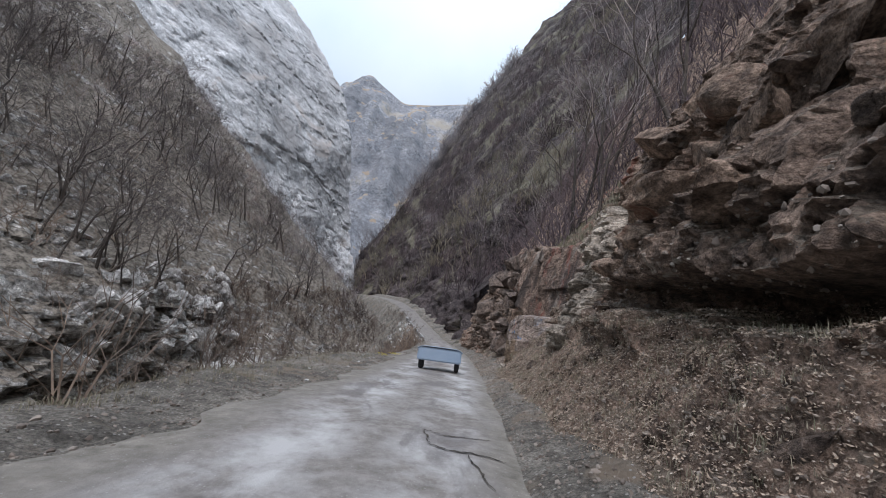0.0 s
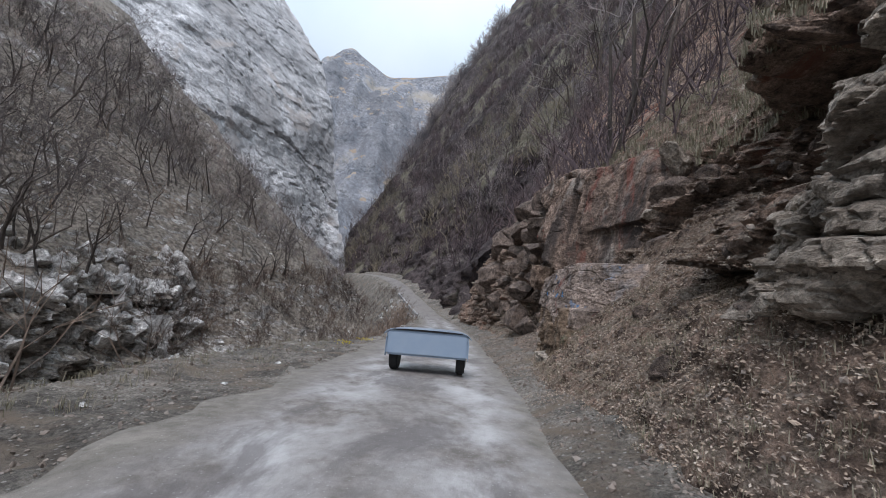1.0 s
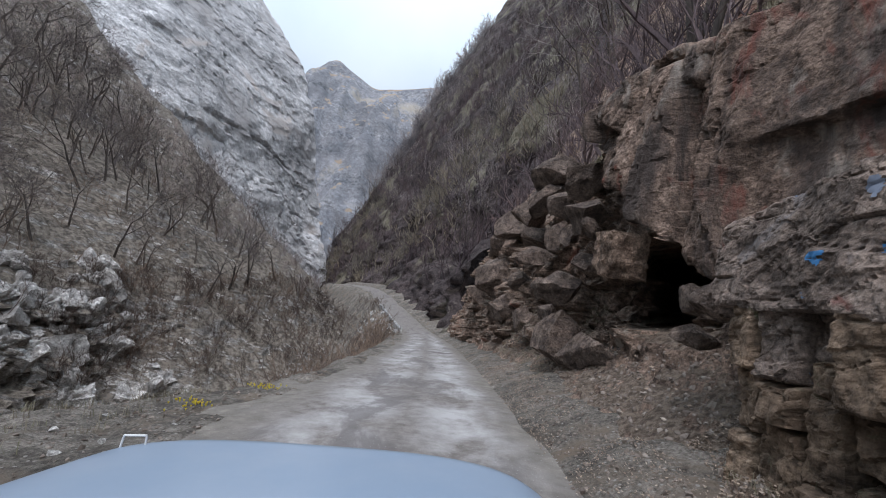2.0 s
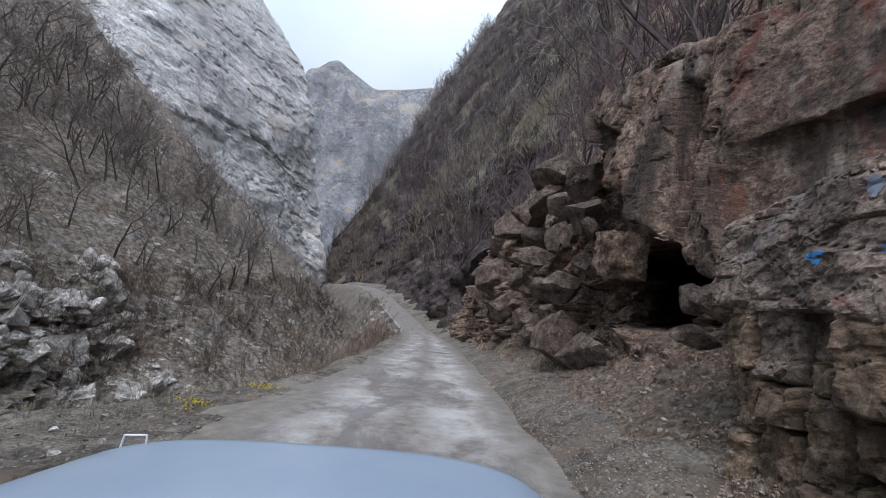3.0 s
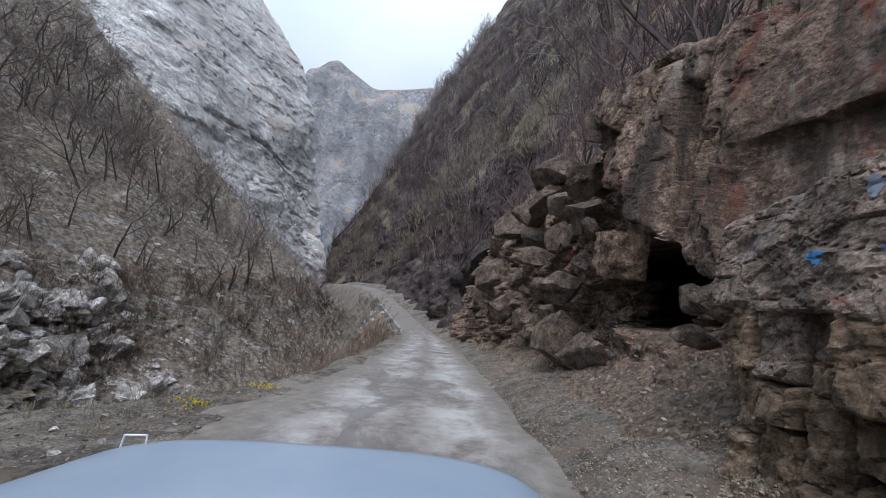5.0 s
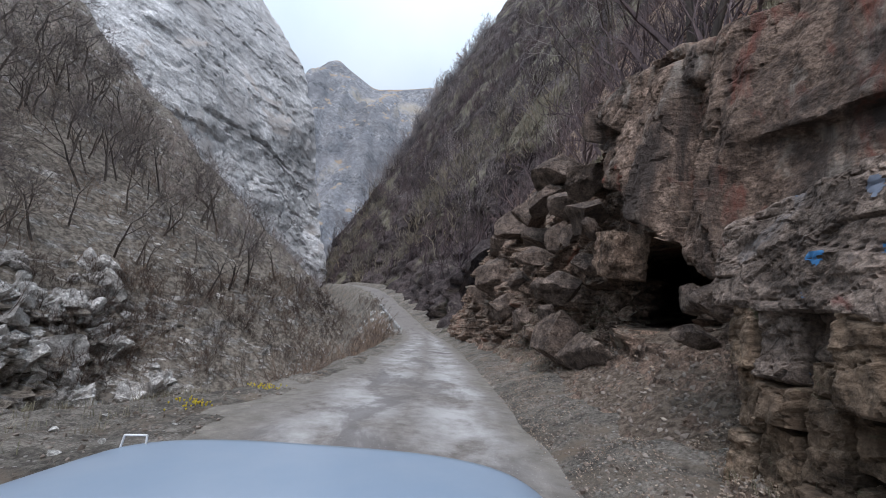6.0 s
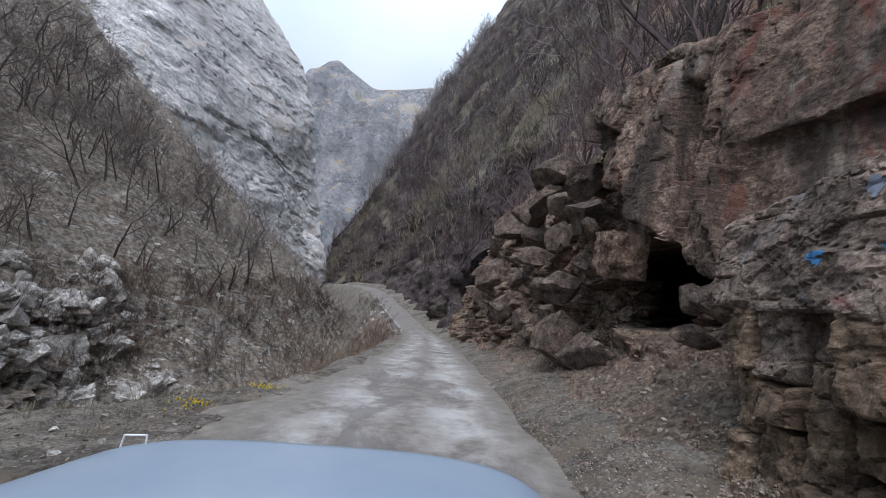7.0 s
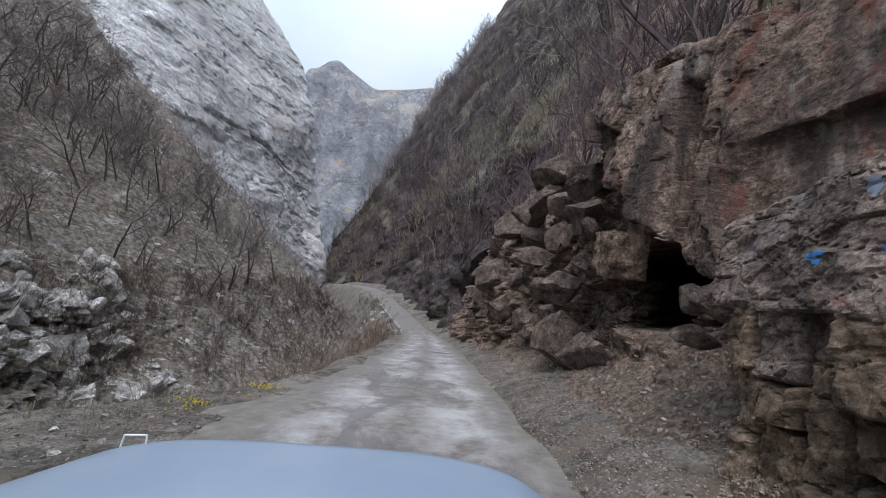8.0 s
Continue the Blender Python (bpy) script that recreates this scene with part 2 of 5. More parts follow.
def road_material():
    """Pale gravel: two beaten wheel tracks along the UV's u, worn to brown soil at the ragged edges."""
    m, nodes, links, out = node_material("pale_gravel")
    tex = nodes.new("ShaderNodeTexCoord")
    place = tex.outputs["Object"]
    uv = nodes.new("ShaderNodeSeparateXYZ")
    links.new(tex.outputs["UV"], uv.inputs[0])

    def calc(op, a, b=None):
        n = nodes.new("ShaderNodeMath")
        n.operation = op
        for i, v in enumerate((a, b)):
            if v is None:
                continue
            if isinstance(v, (int, float)):
                n.inputs[i].default_value = v
            else:
                links.new(v, n.inputs[i])
        return n.outputs[0]

    wander = noise_of(nodes, links, place, 0.35, 3, 0.5)
    u = calc("ADD", uv.outputs["X"], calc("MULTIPLY", calc("SUBTRACT", wander, 0.5), 0.12))
    base = ramp_of(nodes, [(0.38, (0.15, 0.134, 0.122)), (0.62, (0.25, 0.23, 0.214))])
    links.new(noise_of(nodes, links, place, 5.0, 8, 0.7), base.inputs[0])
    track = calc("ABSOLUTE", calc("SUBTRACT", calc("ABSOLUTE", calc("SUBTRACT", u, 0.53)), 0.19))
    cut = ramp_of(nodes, [(0.05, (1, 1, 1)), (0.20, (0, 0, 0))])
    links.new(track, cut.inputs[0])
    worn = noise_of(nodes, links, place, 0.9, 6, 0.65, (1.0, 0.8, 1))
    worn_cut = ramp_of(nodes, [(0.40, (0, 0, 0)), (0.62, (1, 1, 1))])
    links.new(worn, worn_cut.inputs[0])
    level = ramp_of(nodes, [(0.56, (1, 1, 1)), (0.70, (0, 0, 0))])  # the climbing stretch has no beaten tracks
    links.new(uv.outputs["Y"], level.inputs[0])
    colour = mixed(nodes, links, calc("MULTIPLY", calc("MULTIPLY", cut.outputs[0], worn_cut.outputs[0]), level.outputs[0]), base.outputs[0], (0.43, 0.42, 0.415))
    damp = noise_of(nodes, links, place, 0.55, 6, 0.65, (1.3, 0.6, 1), 0.5)
    damp_cut = ramp_of(nodes, [(0.52, (0, 0, 0)), (0.60, (1, 1, 1))])
    links.new(damp, damp_cut.inputs[0])
    colour = mixed(nodes, links, calc("MULTIPLY", damp_cut.outputs[0], 0.7), colour, (0.13, 0.118, 0.115))
    edge = calc("ABSOLUTE", calc("SUBTRACT", u, 0.5))
    ragged = noise_of(nodes, links, place, 1.6, 7, 0.7)
    edge = calc("ADD", edge, calc("MULTIPLY", calc("SUBTRACT", ragged, 0.5), 0.28))
    edge_cut = ramp_of(nodes, [(0.29, (0, 0, 0)), (0.44, (1, 1, 1))])
    links.new(edge, edge_cut.inputs[0])
    soil = ramp_of(nodes, [(0.35, (0.125, 0.112, 0.096)), (0.65, (0.25, 0.228, 0.198))])
    links.new(noise_of(nodes, links, place, 3.5, 8, 0.7), soil.inputs[0])
    colour = mixed(nodes, links, edge_cut.outputs[0], colour, soil.outputs[0])
    v = nodes.new("ShaderNodeTexVoronoi")
    v.inputs["Scale"].default_value = 16.0
    links.new(place, v.inputs["Vector"])
    pebble = ramp_of(nodes, [(0.10, (1, 1, 1)), (0.17, (0, 0, 0))])
    links.new(v.outputs["Distance"], pebble.inputs[0])
    colour = mixed(nodes, links, calc("MULTIPLY", pebble.outputs[0], 0.45), colour, (0.40, 0.39, 0.38))
    links.new(colour, out.inputs["Base Color"])
    out.inputs["Roughness"].default_value = 0.85
    out.inputs["Specular IOR Level"].default_value = 0.3
    b = nodes.new("ShaderNodeBump")
    b.inputs["Strength"].default_value, b.inputs["Distance"].default_value = 0.7, 0.02
    links.new(noise_of(nodes, links, place, 30.0, 8, 0.7), b.inputs["Height"])
    links.new(b.outputs[0], out.inputs["Normal"])
    return m


GRAVEL = road_material()


# ---------------------------------------------------------------- the lie of the land
ROAD_Y = [-60, 0, 20, 40, 55, 62, 72, 85, 100, 112, 130, 160, 200]
ROAD_X = [1.5, -1.15, -1.65, -2.75, -4.1, -5.0, -7.6, -12.2, -18.2, -23.5, -34, -58, -95]
ROAD_Z = [3.7, 0, -1.24, -2.47, -3.4, -3.8, -3.5, -1.7, 0.9, 2.4, 3.5, 4, 4]


def road_x(y):
    return spline(y, ROAD_Y, ROAD_X)


def road_z(y):
    return spline(y, ROAD_Y, ROAD_Z)


FOOT_Y = [-60, 0, 10, 16, 21, 26, 30, 37, 46, 53, 60, 70, 85, 100, 115, 140, 190, 260]
FOOT_X = [4.5, 1.6, 1.15, 0.95, 0.95, 0.9, 0.8, 0.35, -0.3, -0.95, -1.8, -3.8, -8.6, -14.4, -20.5, -34, -66, -112]


def foot_x(y):
    return spline(y, FOOT_Y, FOOT_X)


def ground_z(x, y):
    """Road bed, verge on both sides, and the stream's gully to the left."""
    left = road_x(y) - x
    z = road_z(y) - 0.03
    verge = np.interp(y, [-60, 0, 6, 12, 18, 21, 23, 25, 28, 45, 62, 80], [3, 3.0, 4.2, 5.0, 5.0, 4.7, 3.7, 2.8, 2.5, 2.6, 3.4, 3.0])
    fall = np.clip(left - verge, 0, None)
    z = z - 13.0 * (1 - np.exp(-fall * 0.09)) * step(fall, 0, 3) - 0.12 * step(left, 2.0, 3.5)
    z = z + 0.07 * step(left, verge - 1.4, verge - 0.4) * step(-left, -verge - 1.0, -verge + 0.2)
    right = x - road_x(y)
    z = z + 0.28 * np.clip(right - 1.9, 0, 3)
    z = z - 0.13 * (1 - step(np.abs(right), 1.7, 2.5))
    rough = step(np.abs(right), 1.8, 3.0)
    z = z + rough * (0.10 * fbm(x * 0.7, y * 0.7, 0, 4, 3) + 0.03 * fbm(x * 5, y * 5, 0, 2, 9))
    return z


ys = np.concatenate([np.arange(-60, 0, 1.5), np.arange(0, 40, 0.22), np.arange(40, 70, 0.4), np.arange(70, 140, 1.2), np.geomspace(140, 3000, 30)])
xs = np.concatenate([-np.geomspace(3000, 60, 18), np.arange(-58, -14, 1.4), np.arange(-14, -7.5, 0.4), np.arange(-7.5, 5, 0.16), np.arange(5, 16, 0.8), np.geomspace(16, 3000, 22)])
gy, gx = np.meshgrid(ys, xs, indexing="ij")
gz = np.where(gy < 150, ground_z(gx, np.minimum(gy, 150)), -9)
ground = sheet("ground", np.stack([gx, gy, gz], -1), SOIL, flip=True)
tagged(ground, "brown gravelly soil verge falling to a stream gully", "ground", kind="structure")


def road_sheet():
    y = np.concatenate([np.arange(-50, 0, 1.0), np.arange(0, 40, 0.15), np.arange(40, 132, 0.5)])
    u = np.linspace(-1, 1, 41)
    half = spline(y, [-50, 0, 22, 32, 55, 130], [2.5, 2.45, 2.5, 2.4, 2.3, 2.4])
    yy, uu = np.meshgrid(y, u, indexing="ij")
    edge = 0.42 * fbm(yy * 0.6, np.sign(uu) * 5, 0, 3, 21) * np.abs(uu) ** 3
    x = road_x(yy) + uu * (half[:, None] + edge) + 0.0
    z = road_z(yy) + 0.06 * (1 - np.abs(uu) ** 4) - 0.075
    rut = np.exp(-((np.abs(uu - 0.05) - 0.40) / 0.13) ** 2)
    z = z - 0.03 * rut + 0.02 * fbm(x * 1.2, yy * 0.8, 0, 4, 31) + 0.02
    ob = sheet("road", np.stack([x, yy, z], -1), GRAVEL, flip=True)
    flat = np.stack([(uu + 1) / 2, yy / 100], -1).reshape(-1, 2).astype(np.float32)
    index = np.empty(len(ob.data.loops), np.int32)
    ob.data.loops.foreach_get("vertex_index", index)
    ob.data.uv_layers.new(name="across").data.foreach_set("uv", flat[index].ravel())
    return ob


road = tagged(road_sheet(), "pale grey gravel mountain road with wheel tracks", "road", kind="structure")


def road_cracks():
    """Dark open cracks across the worn paving."""
    flat = np.array([v.co[:] for v in road.data.vertices if -2 < v.co.y < 12])

    def top(x, y):
        d = (flat[:, 0] - x) ** 2 + (flat[:, 1] - y) ** 2
        near = np.argsort(d)[:4]
        return float(flat[near, 2].max()) + 0.006

    rng = np.random.default_rng(91)
    dark = surface("open_crack_soil", (0.035, 0.030, 0.026), (0.10, 0.085, 0.07), grain=9.0, patch=2.0, relief=0.01)
    for (ax, ay), (bx, by), wide in (((-0.62, 6.38), (0.46, 6.5), 0.022), ((-0.5, 5.72), (0.6, 5.45), 0.034), ((-0.42, 5.75), (-0.62, 6.4), 0.018), ((0.12, 5.5), (0.38, 4.3), 0.02)):
        t = np.linspace(0, 1, 30)
        x = ax + (bx - ax) * t + 0.03 * fbm(t * 9 + ay, 0 * t, 0 * t, 3, 92)
        y = ay + (by - ay) * t + 0.03 * fbm(t * 9, 0 * t + 4 + ax, 0 * t, 3, 93)
        half = wide * (0.35 + 0.65 * rng.random(30)) * np.sin(np.pi * np.clip(t, 0.03, 0.97)) ** 0.4
        nx, ny = -(by - ay), bx - ax
        length = math.hypot(nx, ny)
        side = np.stack([x, y], 1)[:, None] + half[:, None, None] * np.array([[-1.0], [1.0]])[None] * np.array([nx / length, ny / length])
        points = np.array([[(px, py, top(px, py)) for px, py in pair] for pair in side])
        part("crack", mesh_from("crack", points.reshape(-1, 3), grid_faces(30, 2, True), dark), road)


road_cracks()


# ---------------------------------------------------------------- rock face and hillside beside the road
def line_frame(fx, y):
    """Points along a foot line x = fx(y), with the level direction away from the road to its right."""
    x = fx(y)
    dx = np.gradient(x, y)
    length = np.sqrt(1 + dx * dx)
    return x, 1 / length, -dx / length


FACE_H = [0, 1, 2, 3, 4.5, 7, 10, 14]
FACE_Y = [-60, 11.6, 12.4, 14.5, 16.8, 18.6, 20, 22, 24, 26.5, 30, 40, 50, 60, 100]
FACE_D = [  # level distance from the foot at each height, by place along the foot
    [0, 0, 0, 0, 0, 0, 0, 0, 0, 0, 0, 0, 0, 0, 0],
    [0.9, 0.9, 1.0, 0.95, 0.9, 1.1, 1.2, 1.2, 1.1, 1.2, 1.0, 0.6, 0.25, 0.4, 0.6],
    [1.5, 1.5, 1.9, 1.8, 1.6, 1.9, 2.2, 2.0, 1.7, 1.6, 1.6, 1.0, 0.5, 0.9, 1.3],
    [1.75, 1.75, 2.7, 2.7, 2.3, 2.7, 3.3, 2.7, 2.1, 1.95, 1.9, 1.3, 0.7, 1.4, 2.0],
    [2.35, 2.35, 3.6, 3.8, 3.4, 3.8, 4.4, 3.4, 2.5, 2.05, 2.3, 1.7, 1.0, 2.2, 3.0],
    [3.4, 3.4, 4.2, 4.5, 5.2, 5.5, 5.4, 4.2, 3.1, 2.5, 3.0, 2.5, 1.6, 3.7, 4.8],
    [5.2, 5.2, 5.9, 6.3, 7.4, 7.8, 8.4, 6.5, 6.0, 6.0, 5.6, 4.6, 3.4, 5.7, 7.0],
    [7.8, 7.8, 8.6, 9.5, 10.8, 11.8, 13.0, 11.0, 10.0, 10.0, 9.0, 7.4, 6.0, 8.3, 9.8],
]


def right_sheet(name, y, h, material, detail, smooth):
    x0, nx, ny = line_frame(foot_x, y)
    yy, hh = np.meshgrid(y, h, indexing="ij")
    levels = np.stack([np.interp(y, FACE_Y, row) for row in FACE_D], 1)
    d = np.stack([np.interp(h, FACE_H, row) for row in levels], 0) + np.clip(hh - 14, 0, None) * 0.60 - np.clip(hh - 70, 0, None) * 0.06
    bx = x0[:, None] + nx[:, None] * d
    by = yy + ny[:, None] * d
    bz = road_z(np.minimum(yy, 130)) + hh - 0.15 - 1.6 * np.clip(yy - 225, 0, None)
    out, along = detail(bx, by, bz, yy, hh)
    points = np.stack([bx - nx[:, None] * out, by - ny[:, None] * out + along, bz], -1)
    return sheet(name, points, material, False, smooth), points


def near_detail(x, y, z, yy, hh):
    band = np.interp(yy, [0, 14, 19, 22, 27, 30, 40, 53, 60], [11, 11, 6.2, 6.4, 7.2, 8, 8, 7, 5])
    litter = np.interp(yy, [-40, 12.5, 14, 15, 17.8, 19.2, 21, 23, 30, 40, 50], [2.1, 1.8, 2.2, 3.4, 3.6, 2.9, 1.8, 1.6, 0.9, 0.6, 0.3])
    rocky = step(hh, litter - 0.15, litter + 0.5) * (1 - step(hh + 1.2 * fbm(x * 0.3, y * 0.3, 0, 3, 45), band - 0.8, band + 1.5))
    bed = (hh + 0.16 * yy + 0.35 * fbm(x * 0.3, y * 0.3, z * 0.3, 3, 40)) / 0.42
    frac = bed - np.floor(bed)
    layered = step(fbm(x * 0.2, y * 0.2, z * 0.2, 2, 44), -0.5, 0.3) * np.interp(yy, [20, 22, 29, 31], [1, 0.15, 0.15, 0.8])
    ledge = layered * np.interp(yy, [11, 14, 30, 34], [0.16, 0.0, 0.0, 0.4]) * (0.34 * cell(np.floor(bed), 5) + 0.12 * (1 - frac) - 0.2)
    wx, wy, wz = (q + 0.35 * smooth_noise(x * 0.8 + k, y * 0.8, z * 0.8, 46) for q, k in ((x, 0), (y, 9), (z, 19)))
    b1, j1 = blocks(wx * 0.5, wy * 0.5, wz * 0.6, 50)
    b2, j2 = blocks(wx * 1.1, wy * 1.1, wz * 1.35, 60)
    b3, j3 = blocks(x * 3.2, y * 3.2, z * 3.8, 65)
    broken = 1 - 0.5 * step(y, 19.0, 20.2) * (1 - step(y, 25.5, 26.5)) * step(z, 1.5, 2.0) * (1 - step(z, 4.0, 5.0))
    broken = broken * np.interp(yy, [11, 13], [0.68, 1.0])
    out = rocky * (ledge + broken * (0.58 * b1 + 0.30 * b2 + 0.12 * b3) - 0.5 * broken * (1 - step(j1, 0, 0.08)) - 0.18 * broken * (1 - step(j2, 0, 0.10)))
    out = out + 0.30 * fbm(x * 0.25, y * 0.25, z * 0.25, 3, 70) * step(hh, 0, 1.5) + 0.06 * fbm(x * 2.5, y * 2.5, z * 2.5, 3, 71)
    soil = 1 - rocky
    out = out + soil * step(hh, 0.1, 0.8) * 0.10 * fbm(x * 4, y * 4, z * 4, 3, 72)
    # dark undercut below a bedded overhang
    under = step(yy, 0.5, 2.5) * (1 - step(yy, 8.6, 9.8))
    wave = 0.22 * fbm(y * 0.7, x * 0.3, 0, 3, 49)
    depth = np.interp(yy, [0, 4.5, 6.5, 9, 12], [1.3, 1.2, 0.7, 0.45, 0.3]) + 0.25 * b2
    out = out - depth * under * step(z, 1.85 + wave, 1.97 + wave) * (1 - step(z, 2.33 + wave, 2.43 + wave)) + 0.22 * under * step(z, 2.4 + wave, 2.5 + wave) * (1 - step(z, 3.6, 4.6))
    # dark recess past the corner of the wall, under an overhanging brow
    brow = 5.3 + 0.3 * fbm(y * 0.6, x * 0.3, 0, 3, 48)
    recess = step(yy, 12.6, 13.6) * (1 - step(yy, 15.8, 17.6))
    out = out - 1.7 * recess * step(z, 3.0, 3.7) * (1 - step(z, brow, brow + 0.25)) + 0.55 * recess * step(z, brow + 0.1, brow + 0.4) * (1 - step(z, 8.0, 10))
    # hollow, and the room behind the great overhanging rock
    behind = step(y, 19.2, 20.0) * (1 - step(y, 24.6, 25.4)) * step(z, 1.2 + 0.5 * (y - 22.0), 1.6 + 0.5 * (y - 22.0)) * (1 - step(z, 5.2, 5.8))
    out = out - 0.8 * behind
    hollow = step(1 - ((y - 23.85) / 1.2) ** 4 - ((z - 1.15) / 0.92) ** 4, 0.0, 0.10)
    out = out - 4.5 * hollow
    out = out - 1.6 * step(1 - ((y - 55.0) / 2.0) ** 2 - ((z - 2.4) / 1.2) ** 2, 0.0, 0.4)
    return out, 6.0 * hollow


rock_near, NEAR = right_sheet("rock_face", np.concatenate([np.arange(-40, 0, 0.8), np.arange(0, 34, 0.075), np.arange(34, 62, 0.15)]), np.concatenate([np.arange(-0.6, 9, 0.075), np.arange(9, 16, 0.2), np.arange(16, 40, 0.8), np.arange(40, 150, 3)]), ROCK, near_detail, False)
tagged(rock_near, "dark brown broken rock face rising beside the road", "rock face", kind="structure")


def far_detail(x, y, z, yy, hh):
    b1, j1 = blocks(x * 0.16, y * 0.16, z * 0.2, 90)
    b2, j2 = blocks(x * 0.6, y * 0.6, z * 0.7, 95)
    low = 1 - step(hh, 14, 30)
    return 0.0 + (0.4 + 0.6 * low) * (0.9 * b1 + 0.45 * b2 - 0.4 * (1 - step(j2, 0, 0.15))) + 3.5 * fbm(x * 0.06, y * 0.06, z * 0.06, 4, 91) * step(hh, 0, 8) + 0.5 * fbm(x * 0.6, y * 0.6, z * 0.6, 3, 92), 0.0


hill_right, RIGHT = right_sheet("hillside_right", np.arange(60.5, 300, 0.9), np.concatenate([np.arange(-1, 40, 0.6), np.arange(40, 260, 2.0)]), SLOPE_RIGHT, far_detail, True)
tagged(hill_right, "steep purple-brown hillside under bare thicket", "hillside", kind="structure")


# ---------------------------------------------------------------- left hillside with its spur
LEFT_Y = [-80, 0, 25, 40, 55, 70, 88, 100]
LEFT_X = [-34, -37, -37, -36, -33.5, -29, -25.4, -24.6]


def left_sheet():
    """Rises from the gully; past its last rib the ground falls away behind the spur."""
    s = np.concatenate([np.arange(-60, 25, 2.5), np.arange(25, 97, 0.3), np.arange(97, 150, 1.5)])
    v = np.concatenate([np.arange(-9, 30, 0.27), np.arange(30, 110, 0.8)])
    front = np.minimum(s, 96)
    x, y = spline(front, LEFT_Y, LEFT_X), front
    dx = np.gradient(spline(np.linspace(-60, 96, 400), LEFT_Y, LEFT_X), np.linspace(-60, 96, 400))
    dx = np.interp(front, np.linspace(-60, 96, 400), dx)
    length = np.hypot(dx, 1)
    nx, ny = -1 / length, dx / length
    ss, hh = np.meshgrid(s, v, indexing="ij")
    back = np.clip(ss - 96, 0, None)
    ledge_top = 9.0
    low_slope = 0.42 + 0.5 * step(ss, 50, 60)
    d = np.where(hh < ledge_top, ledge_top * 0.42 + (hh - ledge_top) * low_slope, ledge_top * 0.42 + (hh - ledge_top) * 1.05)
    bx, by, bz = x[:, None] + nx[:, None] * d, y[:, None] + ny[:, None] * d, -9.5 + hh
    by, bz = by + 0.5 * back, np.maximum(bz - 0.02 * back**2 - 0.9 * back, -19)
    bed = (bz + 0.04 * bx + 0.8 * fbm(bx * 0.1, by * 0.1, bz * 0.1, 3, 100)) / 1.5
    frac = bed - np.floor(bed)
    tread = hashed(np.floor(bed).astype(np.int64), np.zeros_like(bed, dtype=np.int64), np.zeros_like(bed, dtype=np.int64), 8)
    broken = step(fbm(bx * 0.09, by * 0.09, bz * 0.2, 3, 104), -0.3, 0.5) * (1 - 0.85 * step(by, 49, 57))
    b1, j1 = blocks(bx * 0.3, by * 0.3, bz * 0.55, 101)
    b2, j2 = blocks(bx * 0.9, by * 0.9, bz * 1.5, 105)
    low = 1 - step(hh, 9, 18)
    out = (0.15 + 0.85 * low) * broken * ((1 - frac) * 0.2 + 0.7 * (tread - 0.4) + 1.3 * b1 + 0.6 * b2 - 1.1 * (1 - step(j1, 0, 0.10)) - 0.4 * (1 - step(j2, 0, 0.12)))
    out = out + 1.6 * fbm(bx * 0.08, by * 0.08, bz * 0.08, 4, 102) + 0.3 * fbm(bx * 0.7, by * 0.7, bz * 0.7, 3, 103)
    points = np.stack([bx - nx[:, None] * out, by - ny[:, None] * out, bz], -1)
    return sheet("hillside_left", points, SLOPE_LEFT, True, False), points


hill_left, LEFT = left_sheet()
tagged(hill_left, "grey-brown hillside with pale limestone ledges at its foot", "hillside", kind="structure")


# ---------------------------------------------------------------- limestone cliff
def cliff_line(s):
    y = np.where(s < 190, s, 190 + 30 * (1 - np.exp(-(s - 190) / 22)))
    x = -60 - (190 - np.minimum(s, 190)) * 0.45 - 1.4 * np.clip(s - 190, 0, None)
    return x, y


